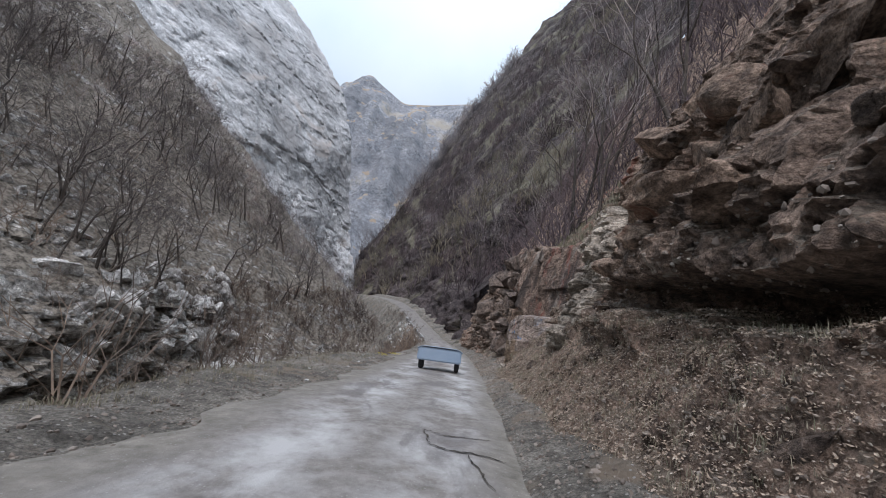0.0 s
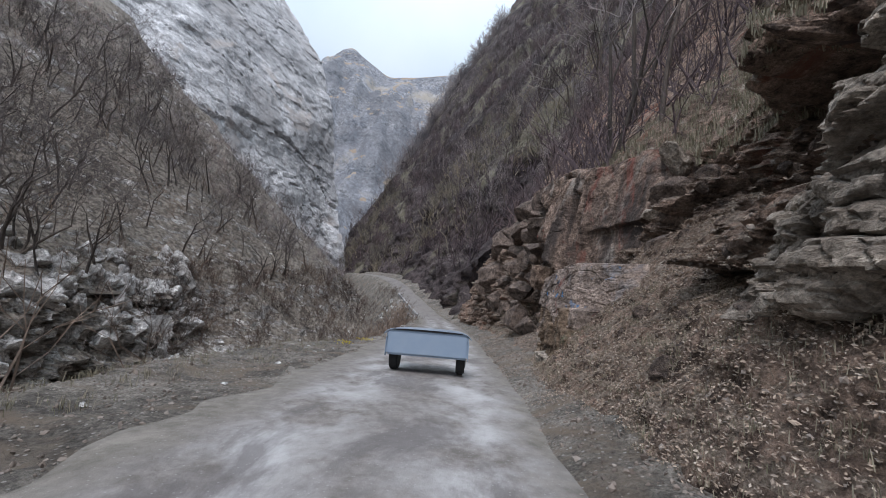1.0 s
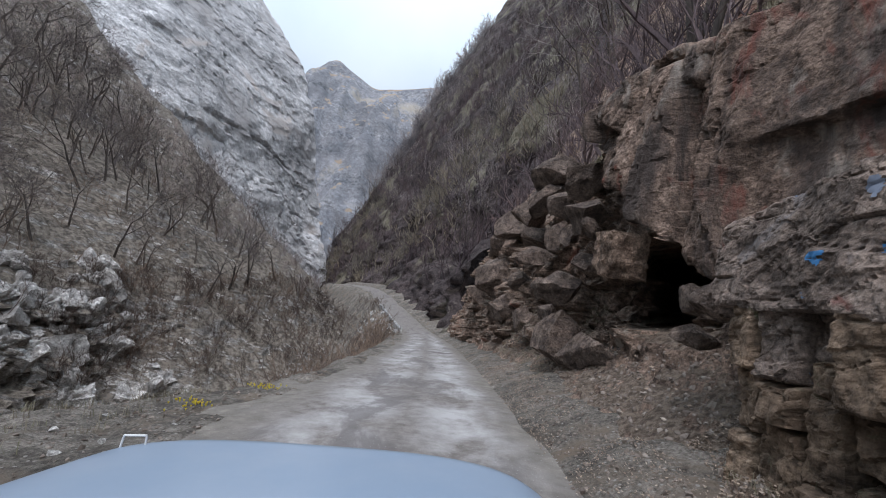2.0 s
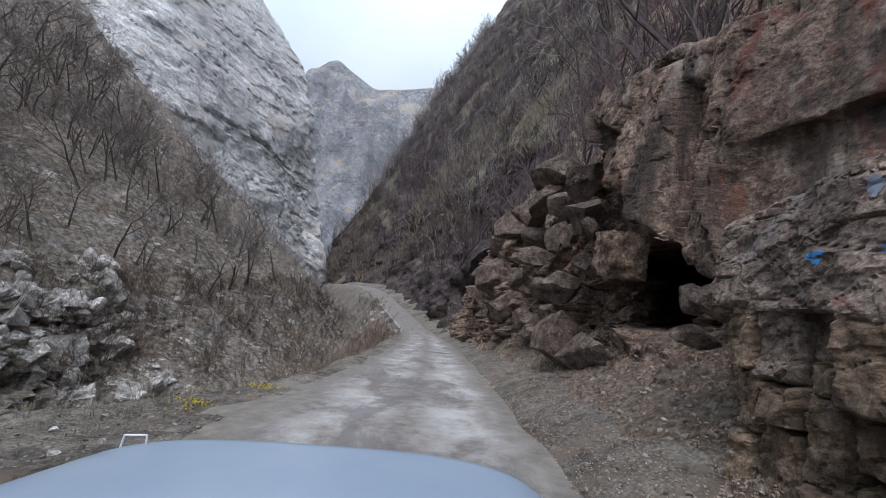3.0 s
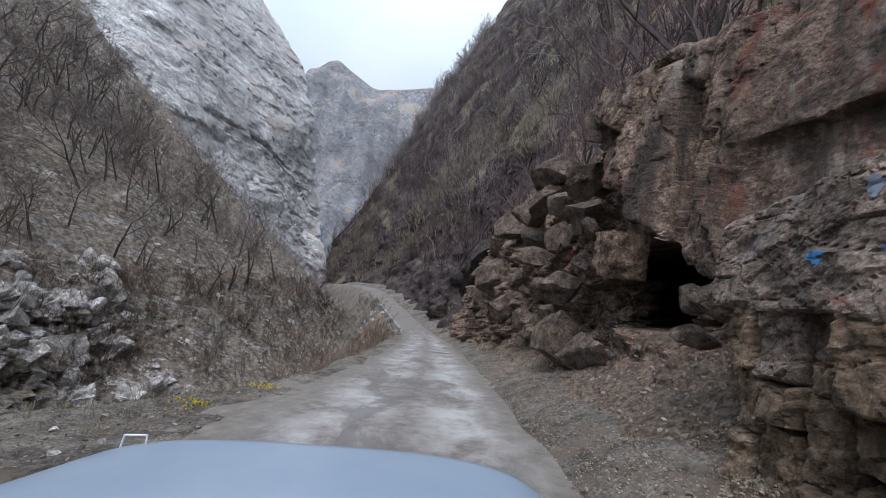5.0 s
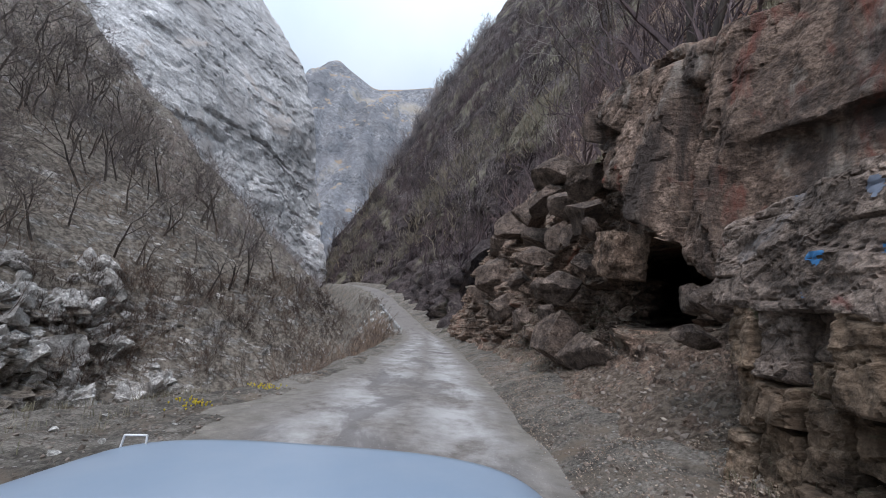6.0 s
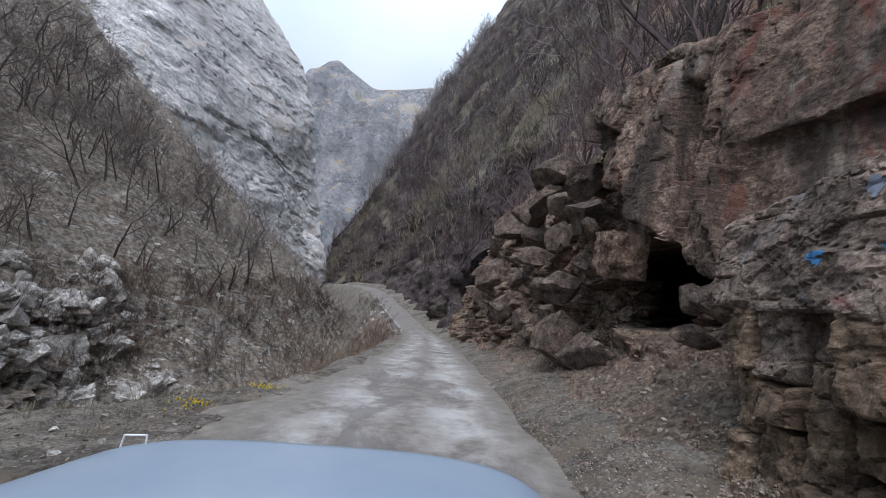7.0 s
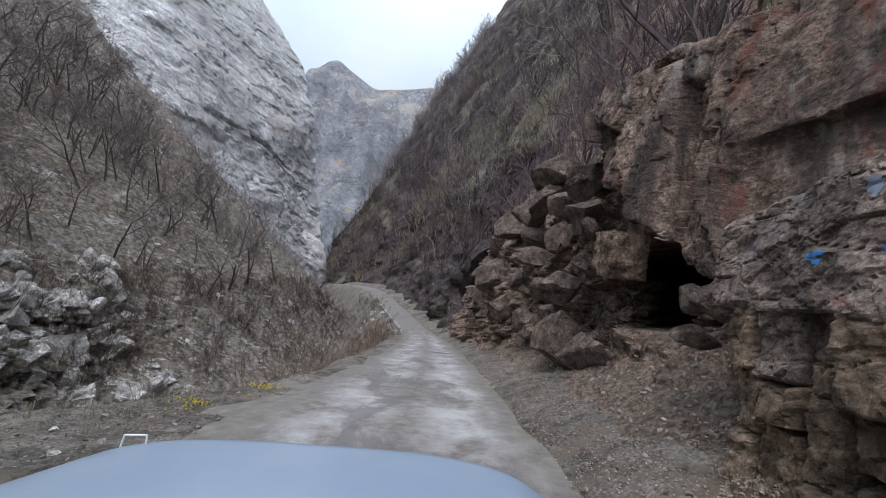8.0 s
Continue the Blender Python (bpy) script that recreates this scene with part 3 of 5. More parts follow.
def cliff_sheet():
    s = np.concatenate([np.arange(40, 80, 2), np.arange(80, 196, 0.9), np.arange(196, 300, 2.0)])
    v = np.concatenate([np.arange(-12, 150, 0.9), np.arange(150, 230, 3.0)])
    x, y = cliff_line(s)
    dx, dy = np.gradient(x, s), np.gradient(y, s)
    length = np.hypot(dx, dy)
    corner = int(np.searchsorted(s, 186))
    nx, ny = -dy / length, dx / length
    nx[corner:], ny[corner:] = nx[corner], ny[corner]
    ss, hh = np.meshgrid(s, v, indexing="ij")
    d = np.clip(hh, 0, None) * 0.24 + 0.0026 * np.clip(hh - 55, 0, None) ** 2
    bx, by, bz = x[:, None] + nx[:, None] * d, y[:, None] + ny[:, None] * d, hh + 0.0
    a = 0.70 * by - 0.71 * bz
    c = 0.71 * by + 0.70 * bz
    a, c = a + 7 * fbm(by * 0.05, bz * 0.05, bx * 0.05, 3, 118), c + 5 * fbm(by * 0.07, bz * 0.07, bx * 0.07, 3, 119)
    b1, j1 = blocks(a * 0.035, c * 0.08, bx * 0.05, 110)
    b2, j2 = blocks(a * 0.13, c * 0.26, bx * 0.2, 111)
    some = step(fbm(bx * 0.03, by * 0.03, bz * 0.03, 2, 114), -0.1, 0.5)
    b3, j3 = blocks(a * 0.38, c * 0.6, bx * 0.5, 115)
    rift = np.interp(by, [120, 146, 165, 180, 189], [66, 63.3, 61, 55.6, 38]) + 1.2 * fbm(by * 0.15, bz * 0.1, 0, 3, 116)
    rift_depth = 2.6 * step(by, 140, 148) * np.exp(-(((bz - rift) / 0.8) ** 2)) * step(smooth_noise(by * 0.12, 0, 0, 117), -0.7, 0.0)
    out = -rift_depth + 0.55 * b1 - 0.9 * some * (1 - step(j1, 0, 0.03)) + 0.32 * b2 - 0.12 * some * (1 - step(j2, 0, 0.1)) + 0.14 * b3
    out = out + 5.0 * fbm(bx * 0.02, by * 0.02, bz * 0.02, 4, 112) + 0.45 * fbm(bx * 0.25, by * 0.25, bz * 0.25, 3, 113)
    return sheet("limestone_cliff", np.stack([bx - nx[:, None] * out, by - ny[:, None] * out, bz], -1), LIMESTONE, True, False)


cliff = tagged(cliff_sheet(), "tall pale grey limestone cliff with slanting cracks", "cliff", kind="structure")


# ---------------------------------------------------------------- far mountain
def mountain():
    x = np.concatenate([np.linspace(-1100, -520, 30), np.linspace(-515, 120, 150), np.linspace(130, 900, 40)])
    y = np.concatenate([np.linspace(330, 1100, 130), np.linspace(1115, 1800, 25)])
    yy, xx = np.meshgrid(y, x, indexing="ij")
    crest = spline(x, [-1100, -700, -520, -460, -425, -395, -375, -350, -310, -270, -220, -85, 100, 400, 900], [470, 500, 530, 570, 630, 655, 655, 634, 604, 576, 574, 586, 600, 640, 640])[None, :]
    fall = np.where(yy < 1000, (1000 - yy) * 1.05, (yy - 1000) * 0.3)
    rib = fbm(xx * 0.008, yy * 0.003, 0, 5, 120)
    z = crest - fall * (1 - 0.30 * np.exp(-fall / 200)) + rib * 95 * step(fall, 0, 160) + 22 * fbm(xx * 0.022, yy * 0.008, 0, 3, 122) * step(fall, 10, 120) + 10 * fbm(xx * 0.05, yy * 0.05, 0, 4, 121) * step(fall, 0, 60)
    return sheet("far_mountain", np.stack([xx, yy, np.maximum(z, -20)], -1), HAZED_ROCK, flip=True)


far = tagged(mountain(), "distant pointed grey mountain above a brown meadow saddle", "mountain", kind="structure")


# ---------------------------------------------------------------- bare trees and thicket
def limb_segments(rng, start, way, length, radius, depth, spread, out, lift=0.12):
    """Bent limbs that fork; each piece is (start, end, radius at start, radius at end, depth)."""
    pieces = 3 if depth > 2 else 2 if depth > 0 else 1
    p, d, r = np.array(start, float), np.array(way, float), radius
    for k in range(pieces):
        d = d + rng.normal(0, 0.16, 3) + (0, 0, lift)
        d = d / np.linalg.norm(d)
        q, r2 = p + d * length / pieces, r * 0.82
        out.append((p, q, r, r2, depth))
        if depth > 0 and (k > 0 or depth < 3):
            for _ in range(1 if k < pieces - 1 else 2):
                side = rng.normal(0, 1, 3)
                side -= d * (side @ d)
                side /= np.linalg.norm(side)
                away = d * rng.uniform(0.55, 0.9) + side * spread * rng.uniform(0.6, 1.1)
                limb_segments(rng, q, away / np.linalg.norm(away), length * rng.uniform(0.5, 0.75), r2 * 0.62, depth - 1, spread, out, lift)
        p, r = q, r2


def tubes(pieces, sides):
    """Tapered prisms for pieces (start, end, r0, r1, ...): vertices and quads."""
    a, b = np.array([s[0] for s in pieces]), np.array([s[1] for s in pieces])
    r0, r1 = np.array([s[2] for s in pieces]), np.array([s[3] for s in pieces])
    d = b - a
    d = d / np.linalg.norm(d, axis=1, keepdims=True)
    ref = np.where(np.abs(d[:, 2:3]) > 0.9, (1.0, 0, 0), (0, 0, 1.0))
    u = np.cross(d, ref)
    u = u / np.linalg.norm(u, axis=1, keepdims=True)
    v = np.cross(d, u)
    ang = np.arange(sides) * 2 * np.pi / sides
    ring = u[:, None] * np.cos(ang)[None, :, None] + v[:, None] * np.sin(ang)[None, :, None]
    verts = np.concatenate([a[:, None] + ring * r0[:, None, None], b[:, None] + ring * r1[:, None, None]], 1)
    base = (np.arange(len(pieces)) * 2 * sides)[:, None]
    i, j = np.arange(sides), (np.arange(sides) + 1) % sides
    quads = np.stack([base + i, base + j, base + j + sides, base + i + sides], -1)
    return verts.reshape(-1, 3), quads.reshape(-1, 4)


def bark(name, dark, light, rough=0.9):
    m, nodes, links, out = node_material(name)
    place = nodes.new("ShaderNodeTexCoord").outputs["Object"]
    n = noise_of(nodes, links, place, 6.0, 5, 0.7, (1, 1, 0.25))
    r = ramp_of(nodes, [(0.35, dark), (0.65, light)])
    links.new(n, r.inputs[0])
    info = nodes.new("ShaderNodeObjectInfo")
    tone = ramp_of(nodes, [(0.0, (0.75, 0.75, 0.75)), (1.0, (1.25, 1.2, 1.15))])
    links.new(info.outputs["Random"], tone.inputs[0])
    colour = mixed(nodes, links, 1.0, r.outputs[0], tone.outputs[0], "MULTIPLY")
    stand = ramp_of(nodes, [(0.36, (0.55, 0.56, 0.60)), (0.5, (1.0, 1.0, 1.0)), (0.64, (1.5, 1.42, 1.30))])
    links.new(noise_of(nodes, links, place, 0.09, 4, 0.65), stand.inputs[0])
    links.new(mixed(nodes, links, 1.0, colour, stand.outputs[0], "MULTIPLY"), out.inputs["Base Color"])
    out.inputs["Roughness"].default_value = rough
    out.inputs["Specular IOR Level"].default_value = 0.2
    return m


BARK = bark("dark_bark", (0.05, 0.043, 0.04), (0.14, 0.12, 0.105))
TWIG = bark("grey_violet_twigs", (0.22, 0.195, 0.195), (0.40, 0.36, 0.355))
BRUSH = bark("brown_brush_twigs", (0.085, 0.066, 0.056), (0.24, 0.19, 0.158))
DARK_BRUSH = bark("dark_brown_brush_twigs", (0.05, 0.038, 0.033), (0.15, 0.112, 0.095))
TWIG_OLIVE = bark("olive_grey_twigs", (0.13, 0.115, 0.09), (0.32, 0.285, 0.23))
TWIG_RIGHT = bark("violet_brown_twigs", (0.052, 0.041, 0.045), (0.155, 0.122, 0.13))
TWIG_NEAR = bark("violet_grey_twigs", (0.068, 0.053, 0.057), (0.20, 0.16, 0.17))


def tree_meshes(seed, height, spread, depth=4, twig=None, stout=0.014):
    rng = np.random.default_rng(seed)
    pieces = []
    stems = 1 + (seed % 3 == 0)
    for k in range(stems):
        lean = rng.normal(0, 0.18, 2)
        limb_segments(rng, (0.12 * k, 0, -0.3), (lean[0], lean[1], 1.0), height * 0.5, height * stout, depth, spread, pieces)
    thick = [p for p in pieces if p[4] >= depth - 1]
    thin = [p for p in pieces if p[4] < depth - 1]
    thin = [(a, b, max(r0, 0.014), max(r1, 0.010), k) for a, b, r0, r1, k in thin]
    v1, f1 = tubes(thick, 5)
    v2, f2 = tubes(thin, 3)
    return mesh_from("trunk", v1, f1, BARK), mesh_from("crown", v2, f2, twig or TWIG, False)


def grown_tree(me_trunk, me_crown, label, group):
    tree = new("bare_tree")
    part("trunk", me_trunk, tree, "dark twisted trunk with bare limbs")
    part("crown", me_crown, tree, "bare grey-violet twigs")
    return tagged(tree, label, "tree", group)


def surface_picks(points, rng, count, keep):
    """Random places on a sheet of points, evenly by area, where keep(p) holds."""
    a, b, c = points[:-1, :-1].reshape(-1, 3), points[1:, :-1].reshape(-1, 3), points[:-1, 1:].reshape(-1, 3)
    area = np.linalg.norm(np.cross(b - a, c - a), axis=1)
    ok = keep(a)
    w = np.where(ok, area, 0)
    idx = rng.choice(len(a), count, p=w / w.sum())
    s, t = rng.random((count, 1)), rng.random((count, 1))
    return a[idx] + s * (b - a)[idx] + t * (c - a)[idx]


DARK_TWIG = bark("dark_grey_twigs", (0.085, 0.073, 0.070), (0.20, 0.175, 0.165))
TREE_KINDS = [tree_meshes(s, h, sp, 5, DARK_TWIG, 0.015) for s, h, sp in ((1, 10.0, 0.85), (2, 11.5, 0.7), (3, 9.0, 0.95), (4, 11.0, 0.8), (5, 8.0, 1.0), (6, 9.5, 0.8))]
rng = np.random.default_rng(11)
spots = surface_picks(LEFT, rng, 165, lambda p: (p[:, 2] > -1.0) & (p[:, 2] < 48) & (p[:, 1] > 34) & (p[:, 1] + 0.12 * p[:, 2] < 86) & (p[:, 0] > -85))
masters = []
for n, p in enumerate(spots):
    k = n % len(TREE_KINDS)
    size = rng.uniform(0.65, 1.15)
    m = Matrix.LocRotScale(Vector(p), Euler((rng.normal(0, 0.08), rng.normal(0, 0.08) + 0.06, rng.uniform(0, 6.28))), Vector((size, size, size)))
    if n < len(TREE_KINDS):
        tree = grown_tree(*TREE_KINDS[k], "gnarled leafless tree growing on the rocky hillside", "trees on the hillside")
        tree.matrix_basis = m
        masters.append(tree)
    else:
        made = copy_thing(masters[k], m)
        made.scale = (size, size, size)


def thicket(name, points, count, seed, keep, height, material, label, upright=0.5, stems=(3, 6), depth=2, thin=0.006, stout=0.016, splay=0.35):
    """Many bare shrubs and saplings joined into one mesh of twigs."""
    rng = np.random.default_rng(seed)
    kinds = []
    for k in range(10):
        pieces = []
        for _ in range(rng.integers(*stems)):
            way = np.array([*rng.normal(0, splay, 2), 1.0])
            limb_segments(rng, (*rng.normal(0, 0.10, 2), -0.15), way / np.linalg.norm(way), upright, stout, depth, 0.6, pieces, 0.16)
        kinds.append(tubes([(a, b, max(r0, thin), max(r1, thin * 0.6), d) for a, b, r0, r1, d in pieces], 3))
    verts, faces, base = [], [], 0
    for p in surface_picks(points, rng, count, keep):
        v, f = kinds[rng.integers(10)]
        size, turn = height * rng.uniform(0.5, 1.25), rng.uniform(0, 6.28)
        c, s = math.cos(turn), math.sin(turn)
        verts.append(np.stack([v[:, 0] * c - v[:, 1] * s, v[:, 0] * s + v[:, 1] * c, v[:, 2]], 1) * size + p)
        faces.append(f + base)
        base += len(v)
    return tagged(new(name, mesh_from(name, np.concatenate(verts), np.concatenate(faces), material, False)), label, "thicket", kind="stuff")


thicket("bare_thicket", NEAR, 560, 21, lambda p: (p[:, 2] - 0.08 * np.abs(p[:, 1] - 30) > 6.2) & (p[:, 1] > 20.5) & (p[:, 2] < 50), 4.2, TWIG_NEAR, "leafless violet-brown thicket covering the steep hillside", stems=(3, 5), depth=2, upright=0.42, splay=0.45, thin=0.004)


def patchy(p):
    return fbm(p[:, 0] * 0.03, p[:, 1] * 0.03, p[:, 2] * 0.03, 3, 130)


thicket("bare_thicket", RIGHT, 1250, 22, lambda p: (p[:, 2] > 5.0) & (p[:, 1] < 232) & (p[:, 0] < 60) & (patchy(p) < 0.15), 9.0, TWIG_RIGHT, "leafless violet-brown thicket covering the far hillside", upright=0.40, depth=2, thin=0.008, stems=(2, 4), splay=0.5)
thicket("bare_thicket", RIGHT, 800, 27, lambda p: (p[:, 2] > 3.0) & (p[:, 1] < 232) & (p[:, 0] < 60) & (p[:, 1] > 80) & (patchy(p) > 0.05), 8.0, TWIG_OLIVE, "olive-grey leafless thicket patches on the far hillside", upright=0.40, depth=2, thin=0.008, stems=(2, 4), splay=0.5)
thicket("bare_thicket", RIGHT, 460, 28, lambda p: (p[:, 2] > 70) & (p[:, 2] < 215) & (np.abs(p[:, 1] - 223 - 0.32 * p[:, 2]) < 7), 15.0, TWIG, "grey crowns of leafless trees along the ridge", upright=0.36, depth=2, thin=0.007, stout=0.010, stems=(2, 4), splay=0.35)
thicket("bare_thicket", LEFT, 1000, 23, lambda p: (p[:, 2] > 0.0) & (p[:, 1] + 1.2 * p[:, 2] > 86) & (p[:, 1] < 98) & (p[:, 0] > -95), 3.3, TWIG, "grey haze of leafless saplings on the hillside", upright=0.42, depth=2, thin=0.006, stems=(2, 4), splay=0.4)
thicket("bare_brushwood", LEFT, 760, 24, lambda p: (p[:, 2] < 2.0) & (p[:, 2] > -10) & (p[:, 1] > 48) & (p[:, 1] < 97), 3.0, DARK_BRUSH, "brown leafless brushwood along the stream gully", depth=2, stout=0.009, stems=(2, 4), splay=0.6, upright=0.4)
bank = np.stack([gx, gy, gz], -1)[(ys > 5) & (ys < 66)][:, (xs > -32) & (xs < -5)]
thicket("bare_brushwood", bank, 420, 25, lambda p: (p[:, 0] > road_x(p[:, 1]) - 15) & (p[:, 0] < road_x(p[:, 1]) - np.interp(p[:, 1], [0, 20, 22, 24, 26, 60], [9.5, 7.2, 5.4, 4.0, 3.5, 3.4])) & (p[:, 1] > 8), 1.15, BRUSH, "brown leafless brushwood on the stream bank", stems=(3, 6), thin=0.004, stout=0.009, depth=2, splay=0.8)
bend = np.stack([gx, gy, gz], -1)[(ys > 56) & (ys < 100)][:, (xs > -40) & (xs < -5)]
thicket("bare_brushwood", bend, 150, 33, lambda p: (p[:, 0] < road_x(p[:, 1]) - 2.9) & (p[:, 0] > road_x(p[:, 1]) - 10), 1.7, DARK_BRUSH, "dark leafless brushwood on the embankment of the climbing road", stems=(3, 5), thin=0.006, stout=0.010, depth=2, splay=0.7)
thicket("bare_brushwood", bank, 120, 26, lambda p: (p[:, 0] < road_x(p[:, 1]) - 4.6) & (p[:, 1] > 29) & (p[:, 1] < 60) & (p[:, 0] > -19), 4.4, BRUSH, "dark brown leafless bushes on the stream bank", stems=(4, 7), thin=0.004, stout=0.011, upright=0.42)
thicket("bare_thicket", LEFT, 420, 30, lambda p: (p[:, 2] > -3.0) & (p[:, 1] > 12) & (p[:, 1] < 84) & (p[:, 2] < 44) & (fbm(p[:, 0] * 0.1, p[:, 1] * 0.1, p[:, 2] * 0.1, 3, 64) > -0.25), 3.4, BRUSH, "dark leafless saplings on the rocky hillside", upright=0.42, depth=2, thin=0.006, stout=0.014, stems=(2, 4), splay=0.6)
thicket("bare_brushwood", bank, 26, 29, lambda p: (p[:, 0] < -6.3) & (p[:, 0] > -11) & (p[:, 1] > 5.5) & (p[:, 1] < 15), 2.6, BRUSH, "leafless bushes at the edge of the verge", stems=(3, 6), thin=0.003, stout=0.008)
right_spots = surface_picks(NEAR, rng, 34, lambda p: (p[:, 2] > 7.5) & (p[:, 1] > 22) & (p[:, 2] < 45))
right_spots = np.concatenate([right_spots, surface_picks(RIGHT, rng, 105, lambda p: (p[:, 2] > 8.0) & (p[:, 1] < 226) & (p[:, 0] < 60)), surface_picks(RIGHT, rng, 65, lambda p: (p[:, 2] > 15) & (p[:, 1] > 205) & (p[:, 1] < 250) & (p[:, 0] < 60))])
slender = []
for s_, h_, sp_ in ((7, 14.0, 0.6), (8, 12.0, 0.7), (9, 15.0, 0.5)):
    slender.append(grown_tree(*tree_meshes(s_, h_, sp_, 4), "slender leafless tree standing in the violet thicket", "trees in the thicket"))
    slender[-1].matrix_basis = Matrix.Translation(Vector(right_spots[len(slender) - 1]))
for n, p in enumerate(right_spots[3:]):
    size = rng.uniform(0.6, 1.1) * (1.35 if n >= 135 else 1.0)
    made = copy_thing(slender[n % 3], Matrix.LocRotScale(Vector(p), Euler((0, 0, rng.uniform(0, 6.28))), Vector((1, 1, 1))))
    made.scale = (size * 0.8, size * 0.8, size * 1.05)
    tagged(made, "slender leafless tree standing in the violet thicket", group="trees in the thicket")


# ---------------------------------------------------------------- the car's front end, standing on the road
def car_paint():
    m, nodes, links, out = node_material("sky_tinted_car_paint")
    place = nodes.new("ShaderNodeTexCoord").outputs["Object"]
    dust = noise_of(nodes, links, place, 3.0, 6, 0.6)
    # the pale blue of the mirrored sky is put into the base colour
    r = ramp_of(nodes, [(0.35, (0.25, 0.33, 0.43)), (0.7, (0.29, 0.36, 0.45))])
    links.new(dust, r.inputs[0])
    links.new(r.outputs[0], out.inputs["Base Color"])
    out.inputs["Roughness"].default_value = 0.35
    out.inputs["Coat Weight"].default_value, out.inputs["Coat Roughness"].default_value = 0.4, 0.12
    return m


def plain(name, colour, rough=0.6, metal=0.0):
    m, nodes, links, out = node_material(name)
    place = nodes.new("ShaderNodeTexCoord").outputs["Object"]
    n = noise_of(nodes, links, place, 12.0, 5, 0.6)
    r = ramp_of(nodes, [(0.3, tuple(0.8 * c for c in colour)), (0.7, tuple(min(1, 1.15 * c) for c in colour))])
    links.new(n, r.inputs[0])
    links.new(r.outputs[0], out.inputs["Base Color"])
    out.inputs["Roughness"].default_value, out.inputs["Metallic"].default_value = rough, metal
    return m


PAINT, RUBBER, STEEL, WHITE_METAL = car_paint(), plain("black_rubber", (0.02, 0.02, 0.02), 0.8), plain("grey_steel", (0.35, 0.35, 0.36), 0.4, 0.8), plain("white_enamel", (0.75, 0.75, 0.75), 0.4)
CAR_X, CAR_Y, CAR_SLOPE = -1.275, 15.93, -0.0618


def car_front():
    car = new("car")
    car.location = (CAR_X, CAR_Y, float(road_z(CAR_Y)))
    car.rotation_euler = (math.atan(CAR_SLOPE), 0, 0.03)
    tagged(car, "car front with broad bonnet, tinted pale blue for the reflected sky, stopped on the road", "car")
    # bonnet: crowned, with rounded shoulders and a nose that rolls down in front
    u, v = np.linspace(-1, 1, 61), np.linspace(0, 1, 50)
    uu, vv = np.meshgrid(u, v, indexing="ij")
    width = 0.975 - 0.05 * vv**2
    x = uu * width
    front = 1.66 - 0.28 * np.abs(uu) ** 4.0
    y = 0.55 + (front - 0.55) * vv
    z = 0.975 - 0.01 * vv - 0.025 * np.abs(uu) ** 2.5 - 0.12 * np.abs(uu) ** 12
    nose = step(vv, 0.93, 1.0)
    z = z - 0.10 * nose**2
    me = mesh_from("bonnet", np.stack([x, y, z], -1), grid_faces(61, 50, True), PAINT)
    bonnet = part("bonnet", me, car, "bonnet with the sky's pale blue reflection put into its paint colour")
    solid = bonnet.modifiers.new("thickness", "SOLIDIFY")
    solid.thickness, solid.offset = 0.015, -1
    for side in (-1, 1):
        a = np.linspace(0, 1, 16)
        t = np.linspace(0.56, 1.42, 34)
        aa, tt = np.meshgrid(a, t, indexing="ij")
        arch = np.sqrt(np.clip(1 - ((tt - 1.12) / 0.40) ** 2, 0, 1)) * 0.40
        low = np.maximum(0.36, 0.34 + arch)
        ang = np.clip(aa / 0.45, 0, 1) * np.pi / 2
        xx = side * (0.83 + 0.10 * np.sin(ang) - 0.05 * step(tt, 1.2, 1.42))
        zz = np.where(aa < 0.45, 0.74 + 0.10 * np.cos(ang), 0.74 - (0.74 - low) * (aa - 0.45) / 0.55) - 0.03 * step(tt, 1.35, 1.6)
        fender = part("fender", mesh_from("fender", np.stack([xx, tt, zz], -1), grid_faces(16, 34, side < 0), PAINT), car)
        solid = fender.modifiers.new("thickness", "SOLIDIFY")
        solid.thickness = 0.012
        # wheel
        bm = bmesh.new()
        bmesh.ops.create_cone(bm, cap_ends=True, segments=32, radius1=0.335, radius2=0.335, depth=0.2, matrix=Matrix.Translation((side * 0.77, 1.12, 0.335)) @ Matrix.Rotation(radians(90), 4, "Y"))
        bmesh.ops.bevel(bm, geom=[e for e in bm.edges if len(e.link_faces) == 2 and e.calc_face_angle(0) > 1], offset=0.035, segments=3, affect="EDGES")
        wheel = part("tyre", (bm, RUBBER), car, "black rubber tyre")
        bm = bmesh.new()
        bmesh.ops.create_cone(bm, cap_ends=True, segments=24, radius1=0.2, radius2=0.17, depth=0.04, matrix=Matrix.Translation((side * 0.875, 1.12, 0.335)) @ Matrix.Rotation(radians(90 * side), 4, "Y"))
        part("rim", (bm, STEEL), wheel, "grey steel rim")
    # front panel with bumper, and the closing panel behind the engine
    bm = bmesh.new()
    bmesh.ops.create_cube(bm, size=1, matrix=Matrix.Translation((0, 1.40, 0.64)) @ Matrix.Diagonal((1.40, 0.10, 0.44, 1)))
    bmesh.ops.bevel(bm, geom=list(bm.edges), offset=0.03, segments=3, affect="EDGES")
    part("front_panel", (bm, PAINT), car)
    bm = bmesh.new()
    bmesh.ops.create_cube(bm, size=1, matrix=Matrix.Translation((0, 1.48, 0.44)) @ Matrix.Diagonal((1.60, 0.14, 0.16, 1)))
    bmesh.ops.bevel(bm, geom=list(bm.edges), offset=0.04, segments=3, affect="EDGES")
    part("bumper", (bm, RUBBER), car, "black bumper")
    bm = bmesh.new()
